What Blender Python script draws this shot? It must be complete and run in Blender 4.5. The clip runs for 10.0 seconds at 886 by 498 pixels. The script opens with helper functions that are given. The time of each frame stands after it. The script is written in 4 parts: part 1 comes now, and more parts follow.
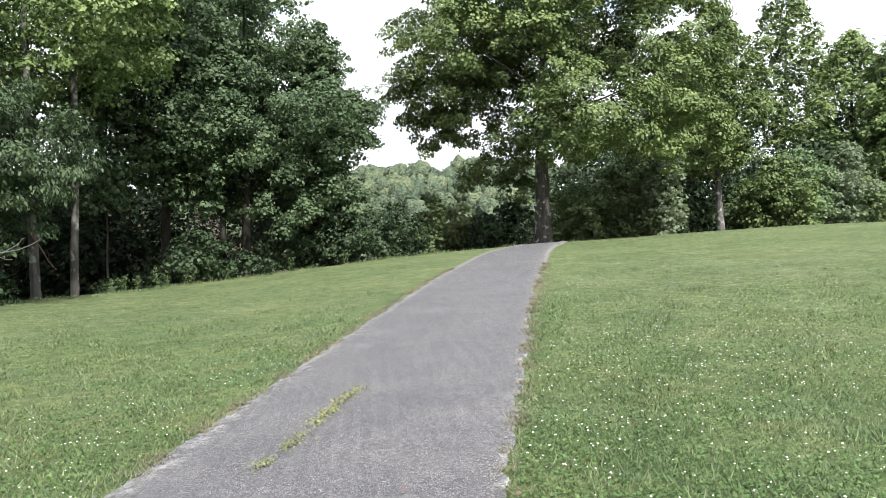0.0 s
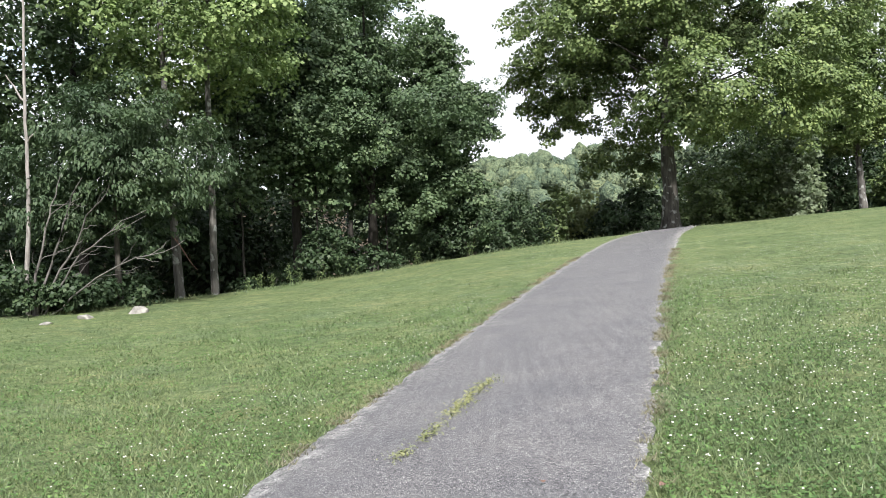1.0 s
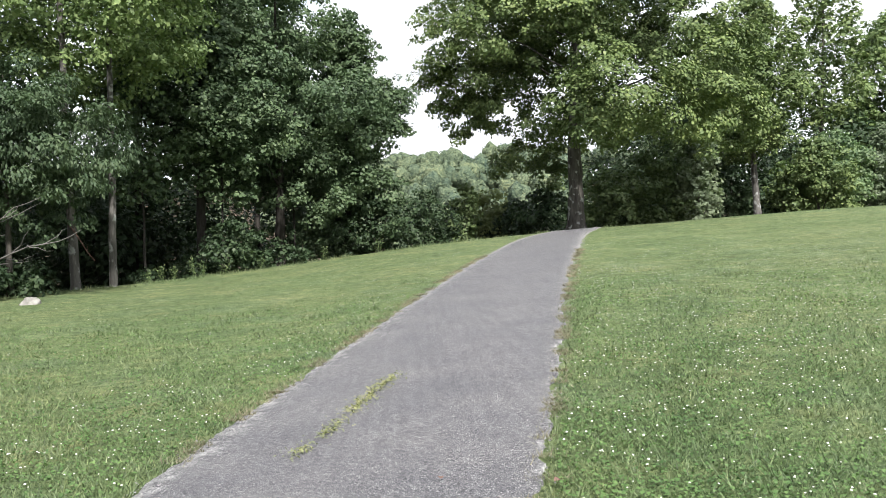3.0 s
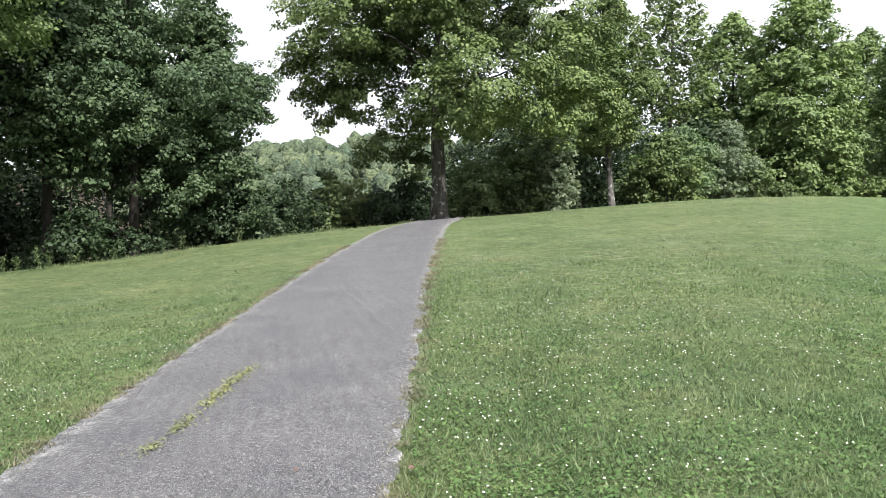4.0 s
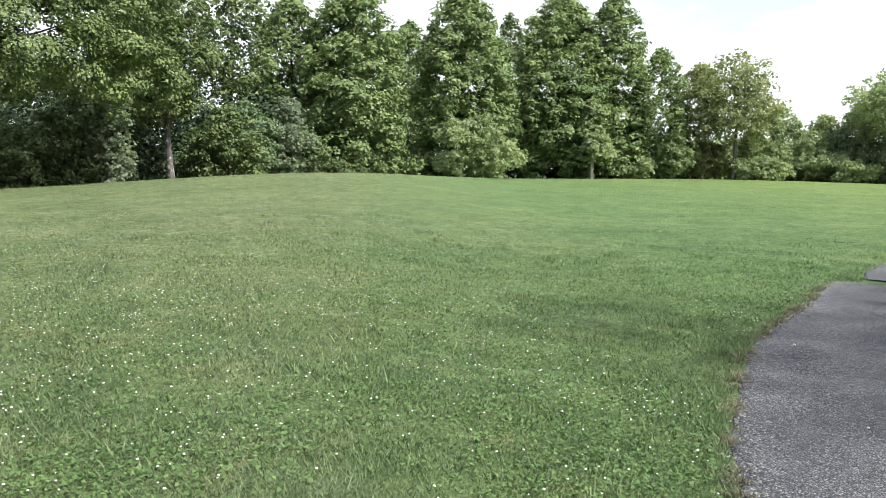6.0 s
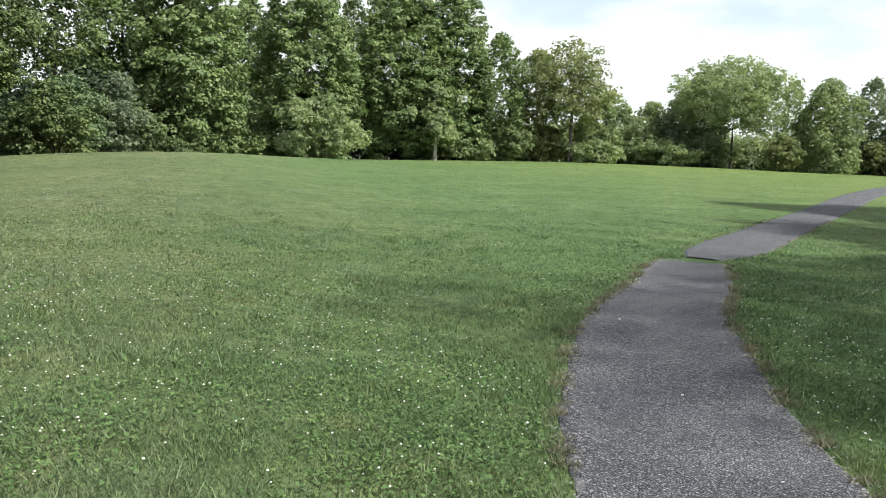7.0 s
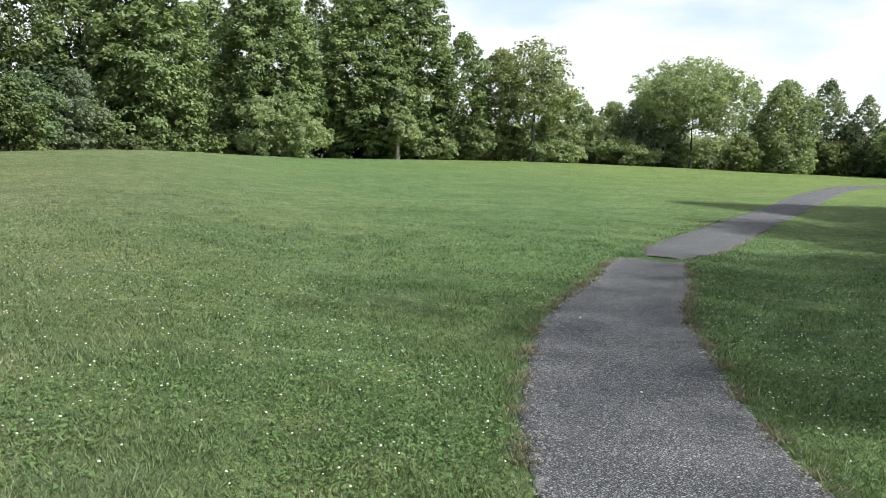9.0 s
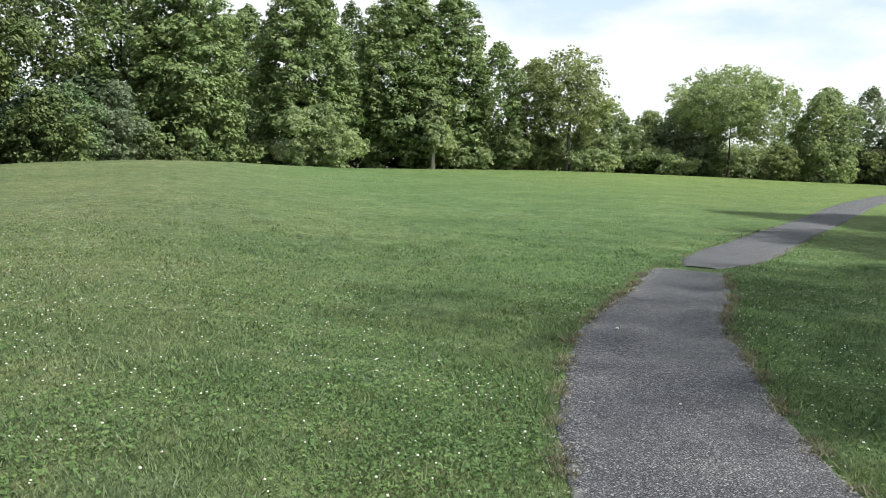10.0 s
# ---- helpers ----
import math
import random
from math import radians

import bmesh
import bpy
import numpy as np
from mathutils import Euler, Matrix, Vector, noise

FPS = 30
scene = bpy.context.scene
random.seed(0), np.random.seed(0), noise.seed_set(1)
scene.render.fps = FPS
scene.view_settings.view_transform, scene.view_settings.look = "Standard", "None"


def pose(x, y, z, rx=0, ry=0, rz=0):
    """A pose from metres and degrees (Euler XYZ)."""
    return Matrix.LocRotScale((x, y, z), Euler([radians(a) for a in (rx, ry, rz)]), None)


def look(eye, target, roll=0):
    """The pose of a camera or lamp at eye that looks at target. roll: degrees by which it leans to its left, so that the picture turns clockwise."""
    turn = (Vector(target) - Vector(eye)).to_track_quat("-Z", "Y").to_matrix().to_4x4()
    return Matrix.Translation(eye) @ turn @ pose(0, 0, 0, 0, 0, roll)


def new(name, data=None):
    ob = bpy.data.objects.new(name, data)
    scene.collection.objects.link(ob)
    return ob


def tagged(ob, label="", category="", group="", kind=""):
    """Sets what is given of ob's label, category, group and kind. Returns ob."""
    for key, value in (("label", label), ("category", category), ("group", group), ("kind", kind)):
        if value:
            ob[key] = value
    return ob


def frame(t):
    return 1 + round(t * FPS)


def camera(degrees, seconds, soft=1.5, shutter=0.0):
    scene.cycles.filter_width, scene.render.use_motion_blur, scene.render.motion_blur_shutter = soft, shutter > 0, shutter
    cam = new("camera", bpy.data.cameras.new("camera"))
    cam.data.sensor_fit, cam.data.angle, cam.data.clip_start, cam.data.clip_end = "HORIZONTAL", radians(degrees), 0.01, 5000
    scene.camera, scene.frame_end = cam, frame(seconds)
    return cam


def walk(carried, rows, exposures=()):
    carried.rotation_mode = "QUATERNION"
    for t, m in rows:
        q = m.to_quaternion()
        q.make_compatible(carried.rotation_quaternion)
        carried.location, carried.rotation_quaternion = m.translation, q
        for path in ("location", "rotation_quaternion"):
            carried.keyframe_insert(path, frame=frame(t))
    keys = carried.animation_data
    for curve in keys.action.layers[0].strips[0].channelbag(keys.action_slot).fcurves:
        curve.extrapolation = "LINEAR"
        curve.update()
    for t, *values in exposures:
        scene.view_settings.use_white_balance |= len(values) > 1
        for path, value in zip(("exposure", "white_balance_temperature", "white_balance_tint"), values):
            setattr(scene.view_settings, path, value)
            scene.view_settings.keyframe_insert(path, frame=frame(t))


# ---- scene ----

EYE = 1.6          # eye height over the ground below the camera
ARM = 0.334        # the camera swings round the body at arm's length
cam = camera(53.32, 10.0, soft=0.72)


def held(yaw, pitch, roll):
    """The camera at arm's length, turned by yaw (clockwise from +Y), pitch and roll in degrees."""
    a, e = radians(yaw), radians(pitch)
    eye = Vector((ARM * math.sin(a), ARM * math.cos(a), EYE))
    way = Vector((math.sin(a) * math.cos(e), math.cos(a) * math.cos(e), math.sin(e)))
    return look(eye, eye + way, roll)


walk(cam, [(t, held(*r)) for t, *r in [
    (0.0, 0.0, -2.14, 0.15), (0.5, -5.47, -2.70, -1.34), (1.0, -8.00, -2.59, -2.05), (1.5, -7.63, -2.47, -1.41),
    (2.0, -4.11, -2.59, -0.81), (2.2, -3.30, -2.75, -0.72), (3.3, -1.17, -3.00, -0.50), (3.5, 0.07, -3.09, -0.45),
    (4.0, 6.64, -3.65, -0.01), (4.5, 14.67, -4.18, 0.32), (5.0, 23.32, -4.66, 0.74), (5.5, 29.04, -5.00, 1.07),
    (6.0, 34.43, -5.02, 1.37), (6.2, 36.58, -5.12, 1.47), (7.3, 46.90, -6.23, 2.03), (7.5, 48.15, -6.34, 2.07),
    (8.0, 49.29, -6.35, 2.16), (8.5, 48.60, -6.15, 2.11), (9.0, 46.93, -5.93, 2.09), (9.5, 45.82, -5.66, 2.01),
    (10.0, 44.64, -5.39, 1.96)]],
    exposures=[(0.0, 1.02, 6250, 10), (2.2, 1.03, 6250, 10), (3.5, 0.96, 6260, 10), (4.5, 0.93, 6270, 10), (5.5, 1.02, 6280, 10), (6.2, 0.84, 6310, 9), (7.5, 0.57, 6370, 7), (10.0, 0.57, 6370, 7)])

# ---------------------------------------------------------------- light
SUN_AZ, SUN_EL = 161.0, 47.0
world = bpy.data.worlds.new("sky")
scene.world = world
world.use_nodes = True
wn, wl = world.node_tree.nodes, world.node_tree.links
wn.clear()
w_out = wn.new("ShaderNodeOutputWorld")
w_bg = wn.new("ShaderNodeBackground")
w_sky = wn.new("ShaderNodeTexSky")
w_sky.sky_type = "NISHITA"
w_sky.sun_disc = False
w_sky.sun_elevation = radians(SUN_EL)
w_sky.sun_rotation = radians(SUN_AZ)
w_sky.dust_density = 2.0
w_geo = wn.new("ShaderNodeTexCoord")
w_map = wn.new("ShaderNodeMapping")
w_map.inputs["Scale"].default_value = (1.0, 1.0, 2.6)
w_map.inputs["Location"].default_value = (1.5, 0.9, 0.35)
w_cloud = wn.new("ShaderNodeTexNoise")
w_cloud.inputs["Scale"].default_value = 2.3
w_cloud.inputs["Detail"].default_value = 7.0
w_cloud.inputs["Roughness"].default_value = 0.52
w_ramp = wn.new("ShaderNodeValToRGB")
w_ramp.color_ramp.elements[0].position = 0.44
w_ramp.color_ramp.elements[0].color = (0.38, 0.38, 0.38, 1)
w_ramp.color_ramp.elements[1].position = 0.53
w_mix = wn.new("ShaderNodeMix")
w_mix.data_type = "RGBA"
w_mix.inputs[7].default_value = (5.9, 6.0, 6.1, 1)
wl.new(w_geo.outputs["Generated"], w_map.inputs["Vector"])
wl.new(w_map.outputs["Vector"], w_cloud.inputs["Vector"])
w_sep = wn.new("ShaderNodeSeparateXYZ")
wl.new(w_geo.outputs["Generated"], w_sep.inputs[0])
w_low = wn.new("ShaderNodeMapRange")
w_low.inputs["From Min"].default_value, w_low.inputs["From Max"].default_value = 0.02, 0.24
w_low.inputs["To Min"].default_value, w_low.inputs["To Max"].default_value = 0.16, 0.0
wl.new(w_sep.outputs["Z"], w_low.inputs["Value"])
w_add = wn.new("ShaderNodeMath")
wl.new(w_cloud.outputs["Fac"], w_add.inputs[0])
wl.new(w_low.outputs["Result"], w_add.inputs[1])
wl.new(w_add.outputs[0], w_ramp.inputs["Fac"])
wl.new(w_ramp.outputs["Color"], w_mix.inputs[0])
w_clear = wn.new("ShaderNodeMix")
w_clear.data_type, w_clear.blend_type = "RGBA", "MULTIPLY"
w_clear.inputs[0].default_value = 1.0
w_clear.inputs[7].default_value = (1.3, 1.27, 1.2, 1)
wl.new(w_sky.outputs["Color"], w_clear.inputs[6])
wl.new(w_clear.outputs[2], w_mix.inputs[6])
wl.new(w_mix.outputs[2], w_bg.inputs["Color"])
w_bg.inputs["Strength"].default_value = 0.12
wl.new(w_bg.outputs["Background"], w_out.inputs["Surface"])

sun_data = bpy.data.lights.new("sun", "SUN")
sun_data.energy = 5.0
sun_data.angle = radians(2.5)
sun_data.color = (1.0, 0.965, 0.92)
sun = new("sun", sun_data)
sun_way = Vector((math.sin(radians(SUN_AZ)) * math.cos(radians(SUN_EL)), math.cos(radians(SUN_AZ)) * math.cos(radians(SUN_EL)), math.sin(radians(SUN_EL))))
sun.matrix_world = look(sun_way * 50, (0, 0, 0))


# ---------------------------------------------------------------- materials
class Nodes:
    def __init__(self, name):
        self.mat = bpy.data.materials.new(name)
        self.mat.use_nodes = True
        self.n, self.l = self.mat.node_tree.nodes, self.mat.node_tree.links
        self.bsdf = self.n["Principled BSDF"]
        self.out = self.n["Material Output"]
        self.pos = self.n.new("ShaderNodeTexCoord").outputs["Object"]
        self.geo = self.n.new("ShaderNodeNewGeometry")

    def noise(self, scale, detail=3.0, rough=0.5, vec=None):
        t = self.n.new("ShaderNodeTexNoise")
        t.inputs["Scale"].default_value, t.inputs["Detail"].default_value, t.inputs["Roughness"].default_value = scale, detail, rough
        self.l.new(vec or self.pos, t.inputs["Vector"])
        return t.outputs["Fac"]

    def voronoi(self, scale, vec=None, out="Color"):
        t = self.n.new("ShaderNodeTexVoronoi")
        t.inputs["Scale"].default_value = scale
        self.l.new(vec or self.pos, t.inputs["Vector"])
        return t.outputs[out]

    def ramp(self, fac, *stops):
        r = self.n.new("ShaderNodeValToRGB")
        e = r.color_ramp.elements
        while len(e) < len(stops):
            e.new(0.5)
        for el, (p, c) in zip(e, stops):
            el.position, el.color = p, (*c, 1)
        self.l.new(fac, r.inputs["Fac"])
        return r.outputs["Color"]

    def mix(self, fac, a, b, mode="MIX"):
        m = self.n.new("ShaderNodeMix")
        m.data_type, m.blend_type = "RGBA", mode
        for k, val in ((0, fac), (6, a), (7, b)):
            if isinstance(val, (int, float)):
                m.inputs[k].default_value = val
            elif isinstance(val, tuple):
                m.inputs[k].default_value = (*val, 1)
            else:
                self.l.new(val, m.inputs[k])
        return m.outputs[2]

    def bump(self, height, strength, distance):
        b = self.n.new("ShaderNodeBump")
        b.inputs["Strength"].default_value, b.inputs["Distance"].default_value = strength, distance
        self.l.new(height, b.inputs["Height"])
        self.l.new(b.outputs["Normal"], self.bsdf.inputs["Normal"])

    def done(self, color, rough=0.8, spec=0.3):
        if isinstance(color, tuple):
            self.bsdf.inputs["Base Color"].default_value = (*color, 1)
        else:
            self.l.new(color, self.bsdf.inputs["Base Color"])
        self.bsdf.inputs["Roughness"].default_value = rough
        self.bsdf.inputs["Specular IOR Level"].default_value = spec
        return self.mat


def leaf_material(name, dark, mid, light, through_light=0.27, rough=0.52, patch=0.35, deep=0.72):
    k = Nodes(name)
    dark, light = tuple(0.35 * m + 0.6 * v for m, v in zip(mid, dark)), tuple(0.3 * m + 0.74 * v for m, v in zip(mid, light))
    c = k.ramp(k.geo.outputs["Random Per Island"], (0.0, dark), (0.55, mid), (1.0, light))
    p = k.ramp(k.noise(patch, 2), (0.3, (deep, deep * 1.04, deep * 1.02)), (0.7, (1.15, 1.1, 1.0)))
    c = k.mix(1.0, c, p, "MULTIPLY")
    k.done(c, rough, 0.2)
    tr = k.n.new("ShaderNodeBsdfTranslucent")
    tint = k.mix(1.0, c, (1.0, 1.14, 0.8), "MULTIPLY")
    k.l.new(tint, tr.inputs["Color"])
    m = k.n.new("ShaderNodeMixShader")
    m.inputs[0].default_value = through_light
    k.l.new(k.bsdf.outputs[0], m.inputs[1])
    k.l.new(tr.outputs[0], m.inputs[2])
    k.l.new(m.outputs[0], k.out.inputs["Surface"])
    return k.mat


LEAF_OAK = leaf_material("leaf_oak", (0.06, 0.095, 0.038), (0.12, 0.165, 0.063), (0.208, 0.252, 0.102), 0.22)
LEAF_MAPLE = leaf_material("leaf_maple", (0.042, 0.07, 0.038), (0.078, 0.118, 0.061), (0.145, 0.192, 0.106), 0.26)
LEAF_POPLAR = leaf_material("leaf_poplar", (0.1, 0.152, 0.066), (0.168, 0.231, 0.094), (0.262, 0.325, 0.143), 0.32)
LEAF_TULIP = leaf_material("leaf_tulip", (0.088, 0.138, 0.076), (0.155, 0.22, 0.118), (0.265, 0.33, 0.18), 0.42)
LEAF_PALE = leaf_material("leaf_pale", (0.0825, 0.121, 0.052), (0.121, 0.165, 0.0715), (0.176, 0.22, 0.0975))
LEAF_OLIVE = leaf_material("leaf_olive", (0.17, 0.195, 0.095), (0.25, 0.28, 0.135), (0.34, 0.365, 0.19), 0.5)
LEAF_SUMAC = leaf_material("leaf_sumac", (0.04, 0.066, 0.036), (0.063, 0.096, 0.052), (0.1, 0.132, 0.075))
# undergrowth leaf: the shade under the trees is put into its dark colour
LEAF_SHADED = leaf_material("leaf_shaded", (0.024, 0.042, 0.022), (0.04, 0.066, 0.032), (0.074, 0.102, 0.053), 0.25)
def far_wood_material():
    """Foliage of a far wood, each crown of its own tone; haze, dark hollows and sunlit tufts painted in."""
    k = Nodes("leaf_far")
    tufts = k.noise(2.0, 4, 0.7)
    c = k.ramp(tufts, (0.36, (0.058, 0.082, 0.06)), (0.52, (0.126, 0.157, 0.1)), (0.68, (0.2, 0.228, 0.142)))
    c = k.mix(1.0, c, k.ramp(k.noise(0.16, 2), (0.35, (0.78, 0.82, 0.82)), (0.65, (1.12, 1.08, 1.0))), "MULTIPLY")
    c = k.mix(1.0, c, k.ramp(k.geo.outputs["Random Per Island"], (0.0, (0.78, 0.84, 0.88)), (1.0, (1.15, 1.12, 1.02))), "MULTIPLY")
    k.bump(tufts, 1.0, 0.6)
    return k.done(c, 0.85, 0.1)


LEAF_FAR = far_wood_material()
LEAF_GREY = leaf_material("leaf_grey", (0.15, 0.185, 0.125), (0.22, 0.265, 0.178), (0.3, 0.345, 0.24), 0.45)
LEAF_FIELD = leaf_material("leaf_field", (0.2, 0.25, 0.13), (0.285, 0.34, 0.18), (0.375, 0.42, 0.245), 0.5)


def bark_material(name, dark, light, scale=9.0, spots=0.0):
    k = Nodes(name)
    mp = k.n.new("ShaderNodeMapping")
    mp.inputs["Scale"].default_value = (1, 1, 0.18)
    k.l.new(k.pos, mp.inputs["Vector"])
    v = mp.outputs["Vector"]
    f = k.noise(scale, 6, 0.65, v)
    c = k.ramp(f, (0.3, dark), (0.7, light))
    if spots:
        s = k.ramp(k.noise(4.5, 3), (0.57, (0, 0, 0)), (0.64, (1, 1, 1)))
        c = k.mix(s, c, (spots, spots, spots * 0.93))
    k.bump(f, 0.8, 0.04)
    return k.done(c, 0.9, 0.15)


BARK_GREY = bark_material("bark_grey", (0.03, 0.027, 0.024), (0.15, 0.14, 0.125), 9, 0.26)
BARK_DARK = bark_material("bark_dark", (0.034, 0.03, 0.026), (0.1, 0.09, 0.075), 12)
BARK_OAK = bark_material("bark_oak", (0.024, 0.021, 0.018), (0.105, 0.096, 0.084), 9, 0.24)
# darker copy of BARK_DARK, with the wood's shade put into the bark colour
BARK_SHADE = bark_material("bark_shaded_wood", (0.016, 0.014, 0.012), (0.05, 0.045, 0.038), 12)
BARK_SNAG = bark_material("bark_snag", (0.1, 0.09, 0.082), (0.36, 0.33, 0.3), 11)
BARK_PALE = bark_material("bark_pale", (0.22, 0.2, 0.17), (0.5, 0.47, 0.42), 7)


def turf_color(k, base_scale=1.0):
    """The colour of the turf: broad patches of greener, yellower and dry grass, and sunlight painted on the far right.
    """
    vec = k.geo.outputs["Position"]
    big = k.noise(0.32 * base_scale, 3, 0.55, vec)
    c = k.ramp(big, (0.3, (0.11, 0.145, 0.068)), (0.5, (0.132, 0.163, 0.078)), (0.72, (0.16, 0.181, 0.09)))
    xyz = k.n.new("ShaderNodeSeparateXYZ")
    k.l.new(vec, xyz.inputs[0])
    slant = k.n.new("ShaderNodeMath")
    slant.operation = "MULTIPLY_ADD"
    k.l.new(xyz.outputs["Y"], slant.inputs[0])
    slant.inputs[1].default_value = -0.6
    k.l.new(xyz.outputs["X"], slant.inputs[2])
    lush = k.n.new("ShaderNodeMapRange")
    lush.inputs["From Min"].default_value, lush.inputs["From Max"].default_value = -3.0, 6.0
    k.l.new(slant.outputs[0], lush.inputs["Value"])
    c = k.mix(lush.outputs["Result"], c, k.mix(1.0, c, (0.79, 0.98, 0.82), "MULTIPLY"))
    # far right field: yellower grass, its sunlit brightness put into the colour
    sun_tint = k.n.new("ShaderNodeMapRange")
    sun_tint.inputs["From Min"].default_value, sun_tint.inputs["From Max"].default_value = 8.0, 36.0
    k.l.new(slant.outputs[0], sun_tint.inputs["Value"])
    c = k.mix(sun_tint.outputs["Result"], c, k.mix(1.0, c, (1.28, 1.14, 0.94), "MULTIPLY"))
    tuft = k.ramp(k.noise(0.8, 4, 0.6, vec), (0.5, (0, 0, 0)), (0.68, (0.7, 0.7, 0.7)))
    c = k.mix(tuft, c, k.mix(1.0, c, (1.06, 1.07, 1.25), "MULTIPLY"))
    dry = k.ramp(k.noise(1.7 * base_scale, 4, 0.6, vec), (0.52, (0, 0, 0)), (0.75, (1, 1, 1)))
    dryer = k.mix(lush.outputs["Result"], (0.42, 0.42, 0.42), (0.16, 0.16, 0.16))
    return k.mix(k.mix(1.0, dry, dryer, "MULTIPLY"), c, (0.24, 0.215, 0.115))


def turf_material():
    k = Nodes("turf")
    vec = k.geo.outputs["Position"]
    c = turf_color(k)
    fine = k.noise(34, 5, 0.7, vec)
    c = k.mix(1.0, c, k.ramp(fine, (0.32, (0.28, 0.33, 0.28)), (0.66, (1.35, 1.33, 1.25))), "MULTIPLY")
    mid = k.noise(6, 4, 0.6, vec)
    c = k.mix(1.0, c, k.ramp(mid, (0.34, (0.6, 0.66, 0.62)), (0.66, (1.34, 1.3, 1.25))), "MULTIPLY")
    c = k.mix(1.0, c, k.ramp(k.noise(1.3, 6, 0.72, vec), (0.36, (0.8, 0.85, 0.82)), (0.64, (1.18, 1.16, 1.14))), "MULTIPLY")
    wood = k.n.new("ShaderNodeAttribute")
    wood.attribute_name = "wear"
    c = k.mix(wood.outputs["Fac"], c, k.ramp(k.noise(9, 5, 0.6, vec), (0.3, (0.03, 0.024, 0.017)), (0.7, (0.085, 0.066, 0.043))))
    k.bump(fine, 0.9, 0.05)
    return k.done(c, 0.85, 0.15)


def blade_material():
    k = Nodes("grass_blade")
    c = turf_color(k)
    r = k.ramp(k.geo.outputs["Random Per Island"], (0.0, (0.4, 0.47, 0.4)), (0.5, (0.92, 1.0, 0.88)), (0.94, (1.42, 1.46, 1.36)), (1.0, (1.9, 1.8, 1.6)))
    c = k.mix(1.0, c, r, "MULTIPLY")
    k.done(c, 0.5, 0.35)
    tr = k.n.new("ShaderNodeBsdfTranslucent")
    k.l.new(c, tr.inputs["Color"])
    m = k.n.new("ShaderNodeMixShader")
    m.inputs[0].default_value = 0.3
    k.l.new(k.bsdf.outputs[0], m.inputs[1])
    k.l.new(tr.outputs[0], m.inputs[2])
    k.l.new(m.outputs[0], k.out.inputs["Surface"])
    return k.mat


def asphalt_material(name, tone=1.0, size=72, low=0.1, high=0.42, red=1.0, blue=0.955):
    k = Nodes(name)
    vec = k.geo.outputs["Position"]
    stone = k.voronoi(size, vec)
    bw = k.n.new("ShaderNodeRGBToBW")
    k.l.new(stone, bw.inputs[0])
    c = k.ramp(bw.outputs[0], (0.15, (low, low, low * 1.04)), (0.5, (0.22, 0.218, 0.222)), (0.85, (high, high * 0.98, high * 0.98)))
    cell = k.n.new("ShaderNodeTexVoronoi")
    cell.feature = "DISTANCE_TO_EDGE"
    cell.inputs["Scale"].default_value = size
    k.l.new(vec, cell.inputs["Vector"])
    rim = cell.outputs["Distance"]
    c = k.mix(1.0, c, k.ramp(rim, (0.0, (0.1, 0.1, 0.115)), (0.12, (0.62, 0.62, 0.63)), (0.3, (1.3, 1.3, 1.3))), "MULTIPLY")
    c = k.mix(1.0, c, k.ramp(k.noise(1.1, 4, 0.6, vec), (0.3, (0.84, 0.84, 0.86)), (0.7, (1.12, 1.1, 1.08))), "MULTIPLY")
    pits = k.noise(1.9 * size, 2, 0.6, vec)
    c = k.mix(1.0, c, k.ramp(pits, (0.38, (0.45, 0.45, 0.46)), (0.52, (1.08, 1.08, 1.09))), "MULTIPLY")
    c = k.mix(1.0, c, (tone * red, tone * 0.985, tone * blue), "MULTIPLY")
    edge = k.n.new("ShaderNodeAttribute")
    edge.attribute_name = "wear"
    wob = k.n.new("ShaderNodeMath")
    wob.operation = "MULTIPLY_ADD"
    k.l.new(k.noise(7, 4, 0.65, vec), wob.inputs[0])
    wob.inputs[1].default_value = 1.2
    k.l.new(edge.outputs["Fac"], wob.inputs[2])
    pale = k.n.new("ShaderNodeMapRange")
    pale.inputs["From Min"].default_value, pale.inputs["From Max"].default_value = 1.42, 1.66
    k.l.new(wob.outputs[0], pale.inputs["Value"])
    e = pale.outputs["Result"]
    c = k.mix(e, c, k.ramp(bw.outputs[0], (0.2, (0.14, 0.138, 0.133)), (0.8, (0.36, 0.35, 0.335))))
    hsum = k.mix(0.6, pits, k.ramp(rim, (0.0, (0, 0, 0)), (0.35, (1, 1, 1))))
    k.bump(hsum, 0.8, 0.006)
    return k.done(c, 0.85, 0.3)


def plain_material(name, dark, light, scale, rough=0.85, depth=0.01):
    k = Nodes(name)
    f = k.noise(scale, 5, 0.62)
    k.bump(f, 0.7, depth)
    return k.done(k.ramp(f, (0.3, dark), (0.7, light)), rough, 0.2)


TURF = turf_material()
BLADE = blade_material()
ASPHALT = asphalt_material("asphalt", 0.85, 84, 0.16, 0.36)
ASPHALT_COARSE = asphalt_material("coarse_asphalt", 0.68, 58, 0.13, 0.32, 0.955, 1.0)
ROCK = plain_material("pale_limestone", (0.1, 0.092, 0.08), (0.3, 0.285, 0.255), 5, 0.9, 0.03)
STRAW = leaf_material("straw", (0.09, 0.08, 0.054), (0.18, 0.165, 0.112), (0.3, 0.285, 0.205), 0.15, 0.7)
WEED = leaf_material("weed_leaf", (0.14, 0.16, 0.07), (0.24, 0.25, 0.12), (0.36, 0.35, 0.2), 0.25)
LEAF_CLOVER = leaf_material("leaf_clover", (0.06, 0.115, 0.04), (0.1, 0.175, 0.06), (0.16, 0.24, 0.09), 0.3, 0.6, 1.2)
PETAL = plain_material("clover_petal", (0.36, 0.37, 0.31), (0.56, 0.56, 0.49), 60, 0.8, 0.002)
